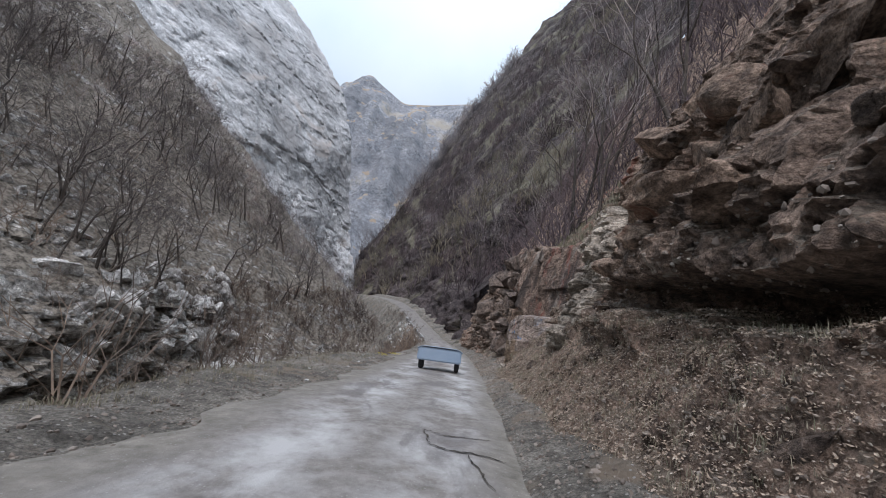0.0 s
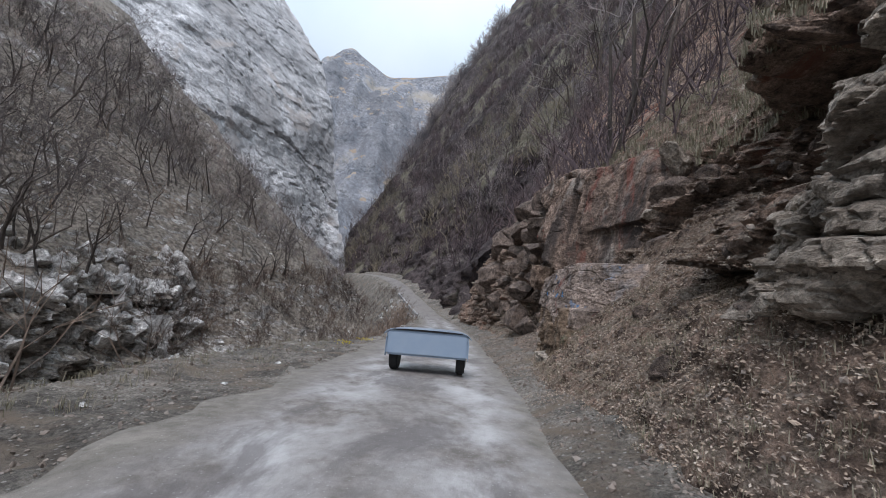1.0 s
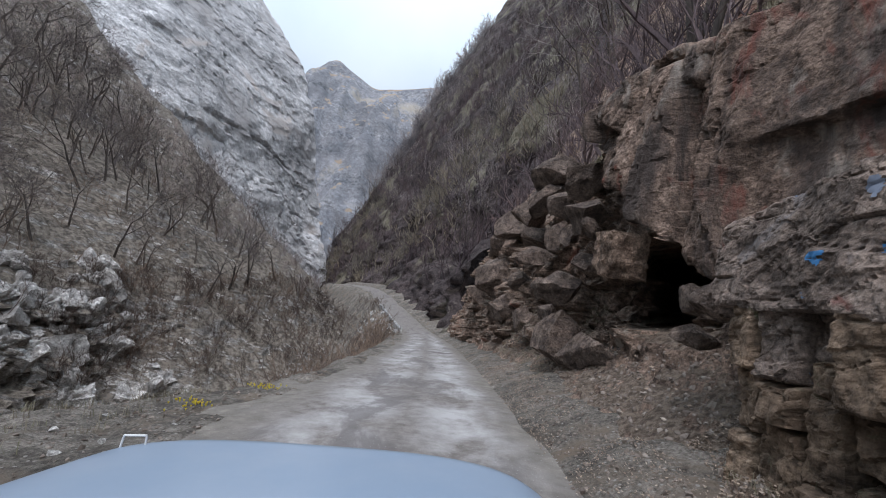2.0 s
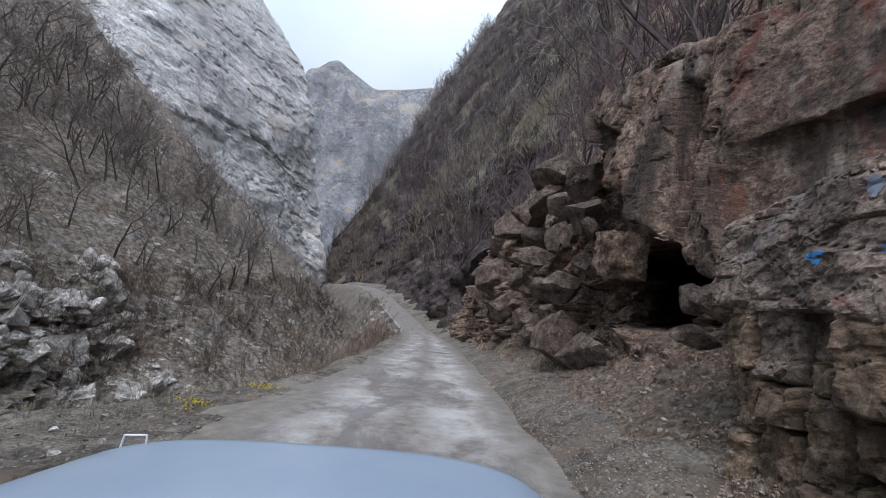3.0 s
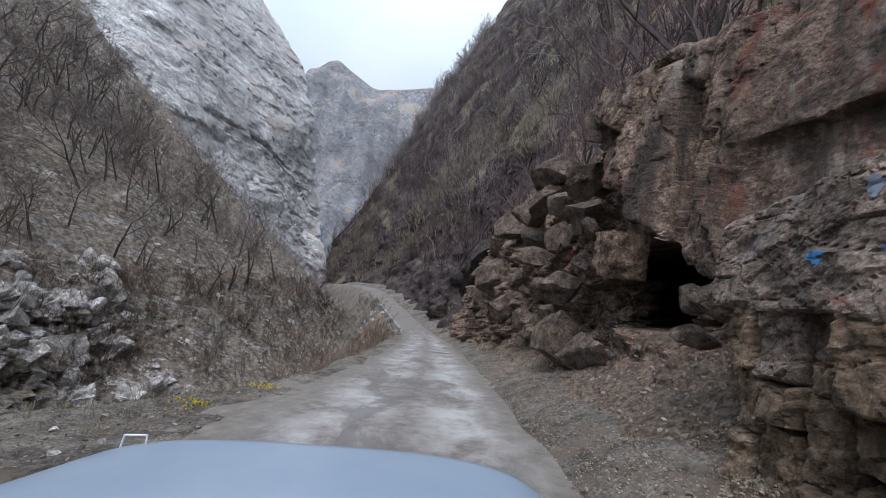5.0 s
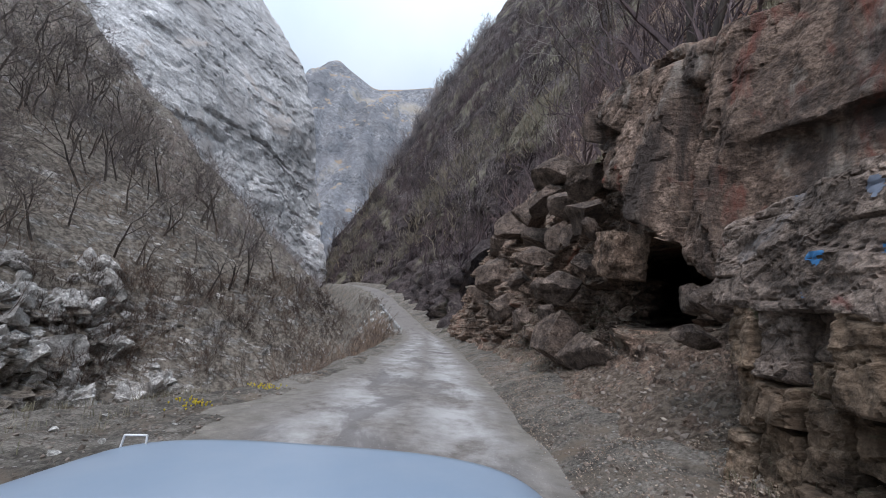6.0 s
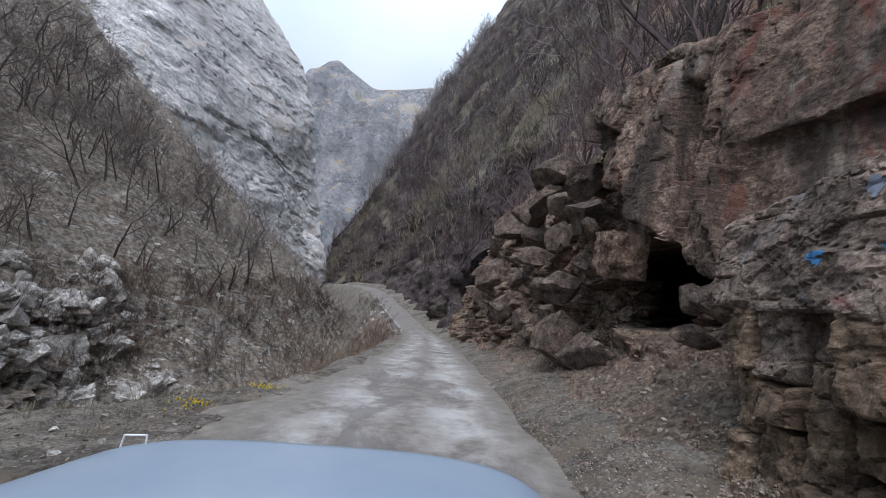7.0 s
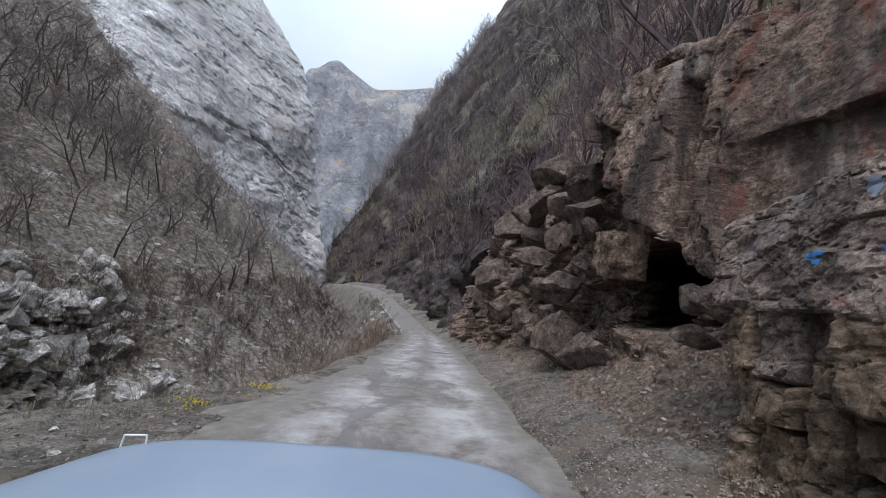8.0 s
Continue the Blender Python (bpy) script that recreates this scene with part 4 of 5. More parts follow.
    bmesh.ops.create_cube(bm, size=1, matrix=Matrix.Translation((0, 0.60, 0.66)) @ Matrix.Diagonal((1.84, 0.10, 0.54, 1)))
    bmesh.ops.bevel(bm, geom=list(bm.edges), offset=0.045, segments=4, affect="EDGES")
    part("rear_panel", (bm, PAINT), car, "panel behind the engine in the sky-tinted body colour")
    bm = bmesh.new()
    bmesh.ops.create_cube(bm, size=1, matrix=Matrix.Translation((0, 0.60, 0.955)) @ Matrix.Diagonal((1.60, 0.10, 0.035, 1)))
    bmesh.ops.bevel(bm, geom=list(bm.edges), offset=0.012, segments=2, affect="EDGES")
    part("cowl", (bm, RUBBER), car, "black cowl strip at the rear of the bonnet")
    # thin white bracket standing on the wing
    w, h, r = 0.085, 0.05, 0.004
    pieces = [((-0.77, 1.50, 0.93), (-0.76, 1.50, 0.995), r, r), ((-0.76, 1.50, 0.995), (-0.67, 1.50, 1.0), r, r), ((-0.67, 1.50, 1.0), (-0.668, 1.50, 0.94), r, r)]
    pv, pf = tubes([(np.array(a, float), np.array(b, float), c, d) for a, b, c, d in pieces], 6)
    part("marker", mesh_from("marker", pv, pf, WHITE_METAL), car, "thin white wire width marker")
    return car


car_front()


# ---------------------------------------------------------------- loose rock
def icosphere(level):
    bm = bmesh.new()
    bmesh.ops.create_icosphere(bm, subdivisions=level, radius=1)
    bm.verts.ensure_lookup_table()
    v = np.array([p.co[:] for p in bm.verts])
    f = np.array([[q.index for q in face.verts] for face in bm.faces])
    bm.free()
    return v, f


ICO3, ICO4, ICO5 = icosphere(3), icosphere(4), icosphere(5)


def boulder_mesh(name, seed, size, material, ico=ICO3, cut=9, rough=0.05):
    """A broken stone: a ball cut by random planes, with a rough skin."""
    rng = np.random.default_rng(seed)
    v, f = ico[0].copy(), ico[1]
    for _ in range(cut):
        n = rng.normal(0, 1, 3)
        n /= np.linalg.norm(n)
        over = np.clip(v @ n - rng.uniform(0.30, 0.75), 0, None)
        v = v - over[:, None] * n
    v = v / np.abs(v).max(0)
    v = v * (1 + rough * fbm(v[:, 0] * 2 + seed, v[:, 1] * 2, v[:, 2] * 2, 4, seed)[:, None])
    return mesh_from(name, v * np.asarray(size), f, material, False)


def block_mesh(name, seed, size, material, rough=0.05, ico=ICO4):
    """A squared, worn and chipped block of bedded rock, centred on its middle."""
    rng = np.random.default_rng(seed)
    v = ico[0] / np.linalg.norm(ico[0], ord=20, axis=1, keepdims=True)
    for _ in range(7):
        n = np.sign(rng.normal(0, 1, 3)) * rng.uniform(0.2, 1, 3)
        n /= np.linalg.norm(n)
        over = np.clip(v @ n - rng.uniform(1.1, 1.4), 0, None)
        v = v - over[:, None] * n
    half = np.asarray(size) / 2
    p = v * half
    o = rng.uniform(0, 50, 3)
    wob = smooth_noise(p[:, 0] * 5 + o[0], p[:, 1] * 5, p[:, 2] * 5, seed)
    lay = np.floor((p[:, 2] + 0.08 * p[:, 1] + 0.03 * wob) / 0.13)
    chips, joint = blocks(p[:, 0] * 4 + o[0], p[:, 1] * 4 + o[1], p[:, 2] * 5 + o[2], seed)
    push = rough * (0.5 * fbm(p[:, 0] * 7 + o[0], p[:, 1] * 7 + o[1], p[:, 2] * 7 + o[2], 4, seed) + 0.5 * chips - 0.5 * (1 - step(joint, 0, 0.12))) + 0.05 * (cell(lay + 40, seed) - 0.5)
    dirs = ico[0] * (1, 1, 0.6)
    lean = rng.normal(0, 0.10, 2)
    p = p + dirs * push[:, None]
    p[:, 0] += p[:, 2] * lean[0]
    p[:, 1] += p[:, 2] * lean[1]
    return mesh_from(name, p, ico[1], material, False)


def face_point(y, z):
    """The place on the near rock face at a distance along the road and a height."""
    flat = NEAR.reshape(-1, 3)
    return flat[np.argmin((flat[:, 1] - y) ** 2 + (flat[:, 2] - z) ** 2 + 0.05 * np.abs(flat[:, 0] - 2.5))]


BOULDER_ROCK = surface("boulder_rock", (0.078, 0.057, 0.046), (0.40, 0.305, 0.248), grain=3.5, patch=0.8, strata=(7.0, (20, 14, 0), (0.17, 0.14, 0.13), 0.35), relief=0.14, relief_scale=14.0, seed=4.0,
                       flat_cover=(1.1, 1.3, (0.11, 0.09, 0.07), (0.24, 0.205, 0.16), 9.0))
WALL_ROCK = surface("warm_wall_rock", (0.13, 0.086, 0.063), (0.60, 0.43, 0.325), grain=3.2, patch=0.7, relief=0.12, relief_scale=12.0, seed=7.0, streaks=(1.3, 0.58, 0.70, (0.10, 0.078, 0.066)),
                    patches=[(0.9, 0.60, 0.67, (0.26, 0.135, 0.095))], flat_cover=(1.0, 1.2, (0.14, 0.105, 0.08), (0.40, 0.315, 0.245), 9.0))
PALE_ROCK = surface("pale_bedded_rock", (0.21, 0.168, 0.132), (0.63, 0.545, 0.455), grain=3.0, patch=0.7, strata=(9.0, (10, 6, 0), (0.22, 0.19, 0.16), 0.5), relief=0.06, relief_scale=12.0, seed=9.0)
OCHRE_ROCK = surface("ochre_stained_rock", (0.10, 0.071, 0.051), (0.43, 0.315, 0.225), grain=3.0, patch=0.9, strata=(8.0, (6, 4, 0), (0.17, 0.12, 0.085), 0.45), relief=0.05, relief_scale=14.0, seed=14.0,
                    patches=[(1.6, 0.6, 0.68, (0.13, 0.145, 0.09))])
PAINTED_ROCK = surface("weathered_painted_rock", (0.155, 0.12, 0.10), (0.50, 0.395, 0.33), grain=3.5, patch=0.8, strata=(8.0, (8, 5, 0), (0.22, 0.185, 0.17), 0.2), relief=0.05, relief_scale=14.0, seed=23.0,
                      patches=[(1.5, 0.60, 0.66, (0.24, 0.12, 0.10)), (0.9, 0.56, 0.68, (0.30, 0.29, 0.295)), (2.4, 0.64, 0.67, (0.12, 0.22, 0.36))])
WHITE_STONE = surface("white_limestone", (0.36, 0.35, 0.33), (0.66, 0.65, 0.62), grain=8.0, patch=2.0, relief=0.02, relief_scale=20.0, seed=31.0)
BLUE_PAINT = plain("bright_blue_spray_paint", (0.045, 0.21, 0.46), 0.7)
PALE_PAINT = plain("faded_blue_paint", (0.17, 0.20, 0.26), 0.8)


# ---------------------------------------------------------------- great standing rocks, each a broken face with its sides running back into the hill
def outline_distance(y, z, corners):
    """Distance inside an outline (negative outside), on arrays."""
    best, inside = np.full(y.shape, 1e9), np.zeros(y.shape, bool)
    for (ay, az), (by, bz) in zip(corners, corners[1:] + corners[:1]):
        ey, ez = by - ay, bz - az
        t = np.clip(((y - ay) * ey + (z - az) * ez) / (ey * ey + ez * ez), 0, 1)
        best = np.minimum(best, np.hypot(y - ay - t * ey, z - az - t * ez))
        crosses = (az > z) != (bz > z)
        inside ^= crosses & (y < ay + (z - az) * ey / (ez if abs(ez) > 1e-9 else 1e-9))
    return np.where(inside, best, -best)


def standing_rock(name, corners, front, pitch, depth, round_edge, material, seed, ragged=0.10):
    ys, zs = [c[0] for c in corners], [c[1] for c in corners]
    yy, zz = np.meshgrid(np.arange(min(ys) - 0.5, max(ys) + 0.5, pitch), np.arange(min(zs) - 0.5, max(zs) + 0.5, pitch), indexing="ij")
    chip, joint = blocks(yy * 3.0, zz * 3.0, 0 * yy, seed + 3)
    inside = outline_distance(yy, zz, corners) + ragged * fbm(yy * 1.5, zz * 1.5, 0, 4, seed) + 0.5 * ragged * chip
    lip = np.clip(1 - inside / round_edge, 0, 1)
    x = front(yy, zz) + round_edge * (1 - np.sqrt(np.clip(1 - lip * lip, 0, 1))) * 0.8
    x = x + depth * np.clip(-inside / (2.5 * pitch), 0, 1)
    faces = grid_faces(*yy.shape, flip=True)
    keep = (inside.ravel()[np.asarray(faces)] > -4 * pitch).any(1)
    faces = np.asarray(faces)[keep]
    used, index = np.unique(faces, return_inverse=True)
    points = np.stack([x, yy, zz], -1).reshape(-1, 3)[used]
    return mesh_from(name, points, index.reshape(faces.shape), material, False)


def great_front(y, z):
    """The great rock's face, turned towards the way up: a dark columned half, and a smooth half over a recessed foot."""
    x = 2.45 + 0.49 * (24.3 - y) + 0.25 * (z - 3.4)
    smooth_half = 1 - step(y + 0.15 * fbm(z * 0.8, 0, 0, 2, 803), 21.85, 22.1)
    crease = 3.28 + 0.08 * (22.0 - y) + 0.07 * fbm(y * 2, 0, 0, 3, 801)
    x = x + smooth_half * (0.12 + 0.30 * (1 - step(z, crease - 0.04, crease + 0.04)) * step(z, 0.8, 2.2))
    m1, k1 = blocks(y * 0.95, z * 0.17, 0.2 * x, 811, 0.5)
    m2, k2 = blocks(y * 2.2, z * 0.42, 0.5 * x, 813, 0.9)
    rough = 1 - 0.88 * smooth_half
    x = x - rough * (0.26 * m1 + 0.10 * m2 - 0.26 * (1 - step(k1, 0, 0.06)) - 0.08 * (1 - step(k2, 0, 0.07)))
    flute = smooth_noise(y * 2.6, z * 0.30, 0, 815)
    m3, k3 = blocks(y * 4.5, z * 1.6, 0.5 * x, 814, 0.9)
    x = x - (0.15 + 0.85 * rough) * (0.05 * m3 - 0.04 * (1 - step(k3, 0, 0.08)))
    return x - 0.22 * flute * rough - 0.05 * fbm(y * 1.2, z * 0.9, 0, 4, 817) - 0.025 * fbm(y * 6, z * 5, 0, 3, 819)


GREAT_ROCK = surface("streaked_brown_rock", (0.095, 0.067, 0.053), (0.41, 0.30, 0.238), grain=3.0, patch=0.55, streaks=(1.5, 0.47, 0.62, (0.07, 0.056, 0.05)), relief=0.08, relief_scale=11.0, seed=51.0,
                     patches=[(0.9, 0.53, 0.62, (0.22, 0.088, 0.066), (1, 1, 0.45)), (0.8, 0.55, 0.65, (0.36, 0.32, 0.28), (1, 1, 0.4))], flat_cover=(1.05, 1.25, (0.13, 0.097, 0.07), (0.36, 0.285, 0.215), 9.0))
GREAT_OUTLINE = [(25.7, 5.6), (25.3, 5.85), (24.4, 6.1), (23.5, 6.1), (22.2, 6.0), (20.7, 5.9), (19.9, 5.4), (19.5, 4.4), (19.6, 1.6), (20.6, 1.0), (21.6, 0.95), (22.45, 1.3), (23.0, 1.8), (23.65, 2.42), (24.4, 3.3), (24.97, 4.04), (25.4, 4.8)]
tagged(new("rock_wall", standing_rock("rock_wall", GREAT_OUTLINE, great_front, 0.04, 1.6, 0.30, GREAT_ROCK, 821)), "great brown standing rock with dark streaks and red stains", "rock wall", kind="structure")

for n, (x, y, z, r) in enumerate(((5.0, 19.3, 2.2, 0.75), (5.3, 19.2, 3.3, 0.7), (5.5, 19.3, 4.3, 0.7), (5.5, 19.7, 5.3, 0.6), (4.6, 19.0, 1.4, 0.6), (5.6, 18.3, 3.6, 0.6), (4.9, 18.2, 2.3, 0.55))):
    ob = new("boulder", boulder_mesh("boulder", 350 + n, (r, r * 1.1, r * 0.85), PALE_ROCK if n % 2 else BOULDER_ROCK, ICO4, 11, 0.12))
    ob.matrix_world = pose(x, y, z, 14 * math.sin(n * 2.3), 18 * math.cos(n), 50 * n)
    tagged(ob, "grey-brown boulder leaning on the great rock", "boulder", "boulders beside the road")

# boulders heaped about the hollow: place and half width
LARGE_BOULDERS = [
    (2.55, 25.75, 3.05, 0.62), (2.80, 27.3, 4.5, 0.62), (2.95, 31.2, 6.0, 0.95), (2.6, 34.4, 5.0, 0.8), (2.45, 29.2, 3.0, 0.6), (2.3, 31.5, 2.6, 0.6), (2.3, 25.75, 1.72, 0.36),
    (1.85, 39.0, 2.2, 1.35), (2.2, 26.75, 1.1, 0.62), (2.4, 38.0, 5.0, 1.0), (1.75, 34.6, 0.35, 0.67), (2.0, 27.7, 0.2, 0.5), (1.95, 26.5, -0.45, 0.75),
    (2.0, 44.0, 4.9, 1.1), (2.05, 32.7, 1.5, 0.55), (2.7, 31.5, 4.9, 0.75), (2.4, 27.25, 2.7, 0.42), (2.15, 29.2, 1.1, 0.46), (2.25, 25.05, 2.45, 0.25), (1.6, 35.8, -0.15, 0.85),
    (1.35, 44.4, 1.2, 1.2), (1.9, 30.9, 0.1, 0.55), (2.38, 21.2, 0.72, 0.27), (2.5, 20.6, 1.05, 0.36), (2.2, 20.3, 0.6, 0.28), (2.2, 20.8, 0.22, 0.24), (0.3, 50.5, -1.8, 1.2), (2.6, 29.6, 4.3, 0.6), (2.6, 33.0, 3.7, 0.7),
]
LARGE_BOULDERS = [((x, y, z), (r * (0.9 + 0.15 * math.sin(n)), r * (1.05 + 0.2 * math.cos(n * 1.3)), r * (0.85 + 0.15 * math.sin(n * 2.2))), 47 * n) for n, (x, y, z, r) in enumerate(LARGE_BOULDERS)]
for n, (y, z, r, long) in enumerate(((9.6, 4.3, 0.5, 1), (9.3, 3.4, 0.45, 1), (9.9, 3.6, 0.4, 1), (8.8, 4.9, 0.6, 1), (8.2, 4.1, 0.5, 1.3), (7.6, 5.2, 0.75, 1.2), (6.4, 4.0, 0.55, 1.7), (5.4, 4.7, 0.7, 1.2), (7.1, 3.2, 0.5, 1.4),
                                     (5.3, 3.3, 0.6, 1.5), (6.2, 5.7, 0.8, 1.2), (9.0, 2.6, 0.35, 1.2), (8.0, 2.75, 0.42, 1.4), (10.3, 5.5, 0.6, 1), (9.4, 6.3, 0.7, 1), (4.5, 5.6, 0.9, 1.2), (8.0, 6.8, 0.8, 1.1), (10.6, 6.6, 0.6, 1))):
    ob = new("boulder", boulder_mesh("boulder", 320 + n, (r * 0.8, r * long, r * 0.72), WALL_ROCK, ICO4, 11, 0.14))
    ob.matrix_world = Matrix.Translation(Vector(face_point(y, z))) @ pose(0.12 * r, 0, 0, 9 * math.sin(n * 2.7), 12 * math.cos(n * 1.9), 25 * math.sin(n * 3.3))
    tagged(ob, "brown boulder lodged in the broken wall", "boulder", "boulders in the wall")
LARGE_BOULDERS = [(at, tuple(1.18 * s for s in size), turn) for at, size, turn in LARGE_BOULDERS]
for n, (at, size, turn) in enumerate(LARGE_BOULDERS):
    ob = new("boulder", boulder_mesh("boulder", 200 + n, size, BOULDER_ROCK, ICO4, 12, 0.09))
    ob.matrix_world = pose(*at, 8 * math.sin(n * 2.1), 10 * math.cos(n * 1.7), turn)
    tagged(ob, "large broken brown boulder wedged in the rock face", "boulder", "boulders beside the road")

hanging = new("boulder", block_mesh("boulder", 290, (0.80, 0.80, 0.92), WALL_ROCK, 0.04))
hanging.matrix_world = pose(2.50, 23.95, 1.66, 6, 4, 12)
tagged(hanging, "squared brown block hanging in the mouth of the hollow", "boulder", "boulders beside the road")
sloping = new("boulder", boulder_mesh("boulder", 291, (0.6, 1.5, 0.42), BOULDER_ROCK, ICO4, 12, 0.09))
sloping.matrix_world = pose(2.15, 25.3, -0.38, -8, -30, 4)
tagged(sloping, "long smooth brown rock sloping down from the hollow", "boulder", "boulders beside the road")

rng = np.random.default_rng(31)
small_kinds = [boulder_mesh("stone", 300 + k, (1.0, 0.85, 0.7), BOULDER_ROCK, ICO3, 8) for k in range(7)]
for n in range(110):
    y, hgt = rng.uniform(3, 48), rng.uniform(0.5, 6.0) ** 1.0
    p = face_point(y, float(road_z(y)) + hgt)
    r = rng.uniform(0.12, 0.5) * (0.5 if y < 14 or (hgt < 1.8 and y < 21) else 1.0)
    if abs(y - 22.5) < 3.2 and hgt < 7:
        continue
    ob = new("stone", small_kinds[n % 7])
    ob.matrix_world = Matrix.LocRotScale(Vector(p) + Vector((0.2 * r, 0, 0)), Euler(rng.uniform(0, 6.28, 3)), Vector((r, r * rng.uniform(0.8, 1.3), r)))
    tagged(ob, "broken brown stone lodged on the rock slope", "stone", "stones on the slope")

# pale limestone blocks standing out of the hillside across the stream
LEDGE_STONE = surface("pale_ledge_limestone", (0.40, 0.38, 0.36), (0.90, 0.88, 0.85), grain=1.6, patch=0.3, strata=(3.0, (6, 4, 0), (0.26, 0.235, 0.215), 0.35), streaks=(0.8, 0.63, 0.72, (0.13, 0.115, 0.105)), relief=0.15, relief_scale=5.0, seed=41.0)
ledge_kinds = [boulder_mesh("limestone_block", 560 + k, (0.9, 1.1, 1.0), LEDGE_STONE, ICO4, 9, 0.34) for k in range(6)]
ledge_rng = np.random.default_rng(61)
ledge_spots = surface_picks(LEFT, ledge_rng, 150, lambda p: (p[:, 1] > 34) & (p[:, 1] < 56) & (p[:, 2] > -13) & (p[:, 2] < 1.5 + 8 * (p[:, 1] < 50)) & (fbm(p[:, 0] * 0.12, p[:, 1] * 0.12, p[:, 2] * 0.2, 3, 63) > -0.15))
for n, p in enumerate(ledge_spots):
    r = (0.5 + 1.5 * ledge_rng.random() ** 1.5) * (0.6 if p[2] > 2 else 1.0)
    ob = new("limestone_block", ledge_kinds[n % 6])
    ob.matrix_world = Matrix.LocRotScale(Vector(p) - Vector((0.45 * r, 0, 0)), Euler((ledge_rng.normal(0, 0.3), ledge_rng.normal(0, 0.3), ledge_rng.uniform(-0.9, 0.9))), Vector((r, r * ledge_rng.uniform(0.7, 1.4), r)))
    tagged(ob, "pale weathered limestone block jutting from the hillside", "rock", "limestone blocks on the hillside")

# pale bedded outcrop at the corner of the wall, with a heavy block at its foot
def outcrop_front(y, z):
    x = 2.30 + 0.22 * (z - 0.5) + 0.10 * np.abs(y - 11.2) ** 1.5
    bed = (z - 0.22 * (y - 11) + 0.10 * fbm(y * 1.4, z * 0.8, 0, 3, 881)) / 0.15
    frac = bed - np.floor(bed)
    c1, j1 = blocks(y * 1.3, z * 1.8, 0 * y, 883, 0.8)
    c2, j2 = blocks(y * 3.6, z * 5.0, 0 * y, 885, 0.8)
    out = 0.05 * (cell(np.floor(bed) + 60, 887) - 0.5) + 0.03 * (1 - frac) + 0.24 * c1 + 0.07 * c2 - 0.10 * (1 - step(j1, 0, 0.06)) - 0.05 * (1 - step(j2, 0, 0.10))
    return x - out - 0.12 * fbm(y * 0.9, z * 0.9, 0, 3, 889) - 0.015 * fbm(y * 14, z * 14, 0, 3, 891)


outcrop = tagged(new("rock_outcrop"), "pale thinly bedded rock outcrop over a heavy block", "rock outcrop")
outcrop.location = (2.85, 12.1, 0.1)
OUTCROP_OUTLINE = [(12.1, 0.85), (12.2, 1.2), (12.1, 1.9), (11.7, 2.5), (11.45, 3.4), (11.4, 4.7), (10.7, 5.0), (9.9, 4.3), (9.4, 3.2), (9.5, 2.4), (10.1, 1.5), (11.0, 0.95)]
beds = part("bedded_rock", standing_rock("bedded_rock", OUTCROP_OUTLINE, outcrop_front, 0.03, 1.2, 0.12, PALE_ROCK, 893, 0.12), outcrop)
beds.location = (-2.85, -12.1, -0.1)
for n, (x, y, z, sx, sy, sz, mat) in enumerate(((-0.32, -0.55, 0.48, 0.95, 1.1, 0.82, BOULDER_ROCK), (0.1, -1.35, 0.72, 0.8, 0.7, 0.5, PALE_ROCK), (0.0, 0.05, 0.95, 0.7, 0.6, 0.35, PALE_ROCK))):
    block = part("block", boulder_mesh("block", 400 + n, (sx * 0.6, sy * 0.6, sz * 0.6), mat, ICO4, 12, 0.08), outcrop)
    block.location, block.rotation_euler = (x, y, z), (0.12, 0.05 * (n % 3 - 1), 0.35 * math.sin(n * 2.3))

# painted outcrop beside the stopping place: tall blocks below, ledges, a great painted slab above
painted = tagged(new("rock_outcrop"), "blocky ochre rock outcrop with blue paint on its slab", "rock outcrop")
painted.location = (1.72, 19.4, -0.82)
WIDE = (0.34, 0.40, 0.30, 0.44, 0.36, 0.42, 0.46, 0.40)
EDGES = [19.66 - sum(WIDE[:k]) for k in range(9)]


def column_front(k, tier):
    """The face of one squared block: its own set-back and tilt, thin beds and chipped joints."""
    back, tilt = 0.10 * math.sin(k * 2.4 + tier * 1.7), 0.12 * math.sin(k * 1.3 + tier)

    def front(y, z):
        bed = (z + 0.12 * (y - 18) + 0.03 * fbm(y * 3, z * 2, 0, 3, 901 + k)) / 0.11
        c1, j1 = blocks(y * 5.0, z * 4.0, 0 * y, 903 + k + 9 * tier, 0.9)
        out = 0.035 * (cell(np.floor(bed) + 30, 905 + k) - 0.5) + 0.035 * c1 - 0.03 * (1 - step(j1, 0, 0.08))
        return 1.63 + back + tilt * (y - EDGES[k]) + 0.10 * (z + 0.8) - out - 0.015 * fbm(y * 12, z * 12, 0, 3, 907)

    return front


for k in range(8):  # tall squared columns below, each broken into tiers
    y0, y1 = EDGES[k], EDGES[k + 1]
    cuts = (-1.0, -0.42 + 0.16 * math.sin(k * 2.1), 0.12 + 0.14 * math.sin(k * 3.7), 0.66)
    for tier in range(3):
        z0, z1 = cuts[tier] + 0.012, cuts[tier + 1] - 0.012
        lean = 0.03 * math.sin(k * 1.9 + tier * 2.3)
        corners = [(y0 - 0.012, z0), (y0 - 0.012 + lean, z1), (y1 + 0.012 + lean, z1), (y1 + 0.012, z0)]
        block = part("block", standing_rock("block", corners, column_front(k, tier), 0.02, 0.55, 0.05, OCHRE_ROCK if tier < 2 or k % 3 == 0 else PAINTED_ROCK, 430 + 3 * k + tier, 0.035), painted)
        block.location = (-1.72, -19.4, 0.82)


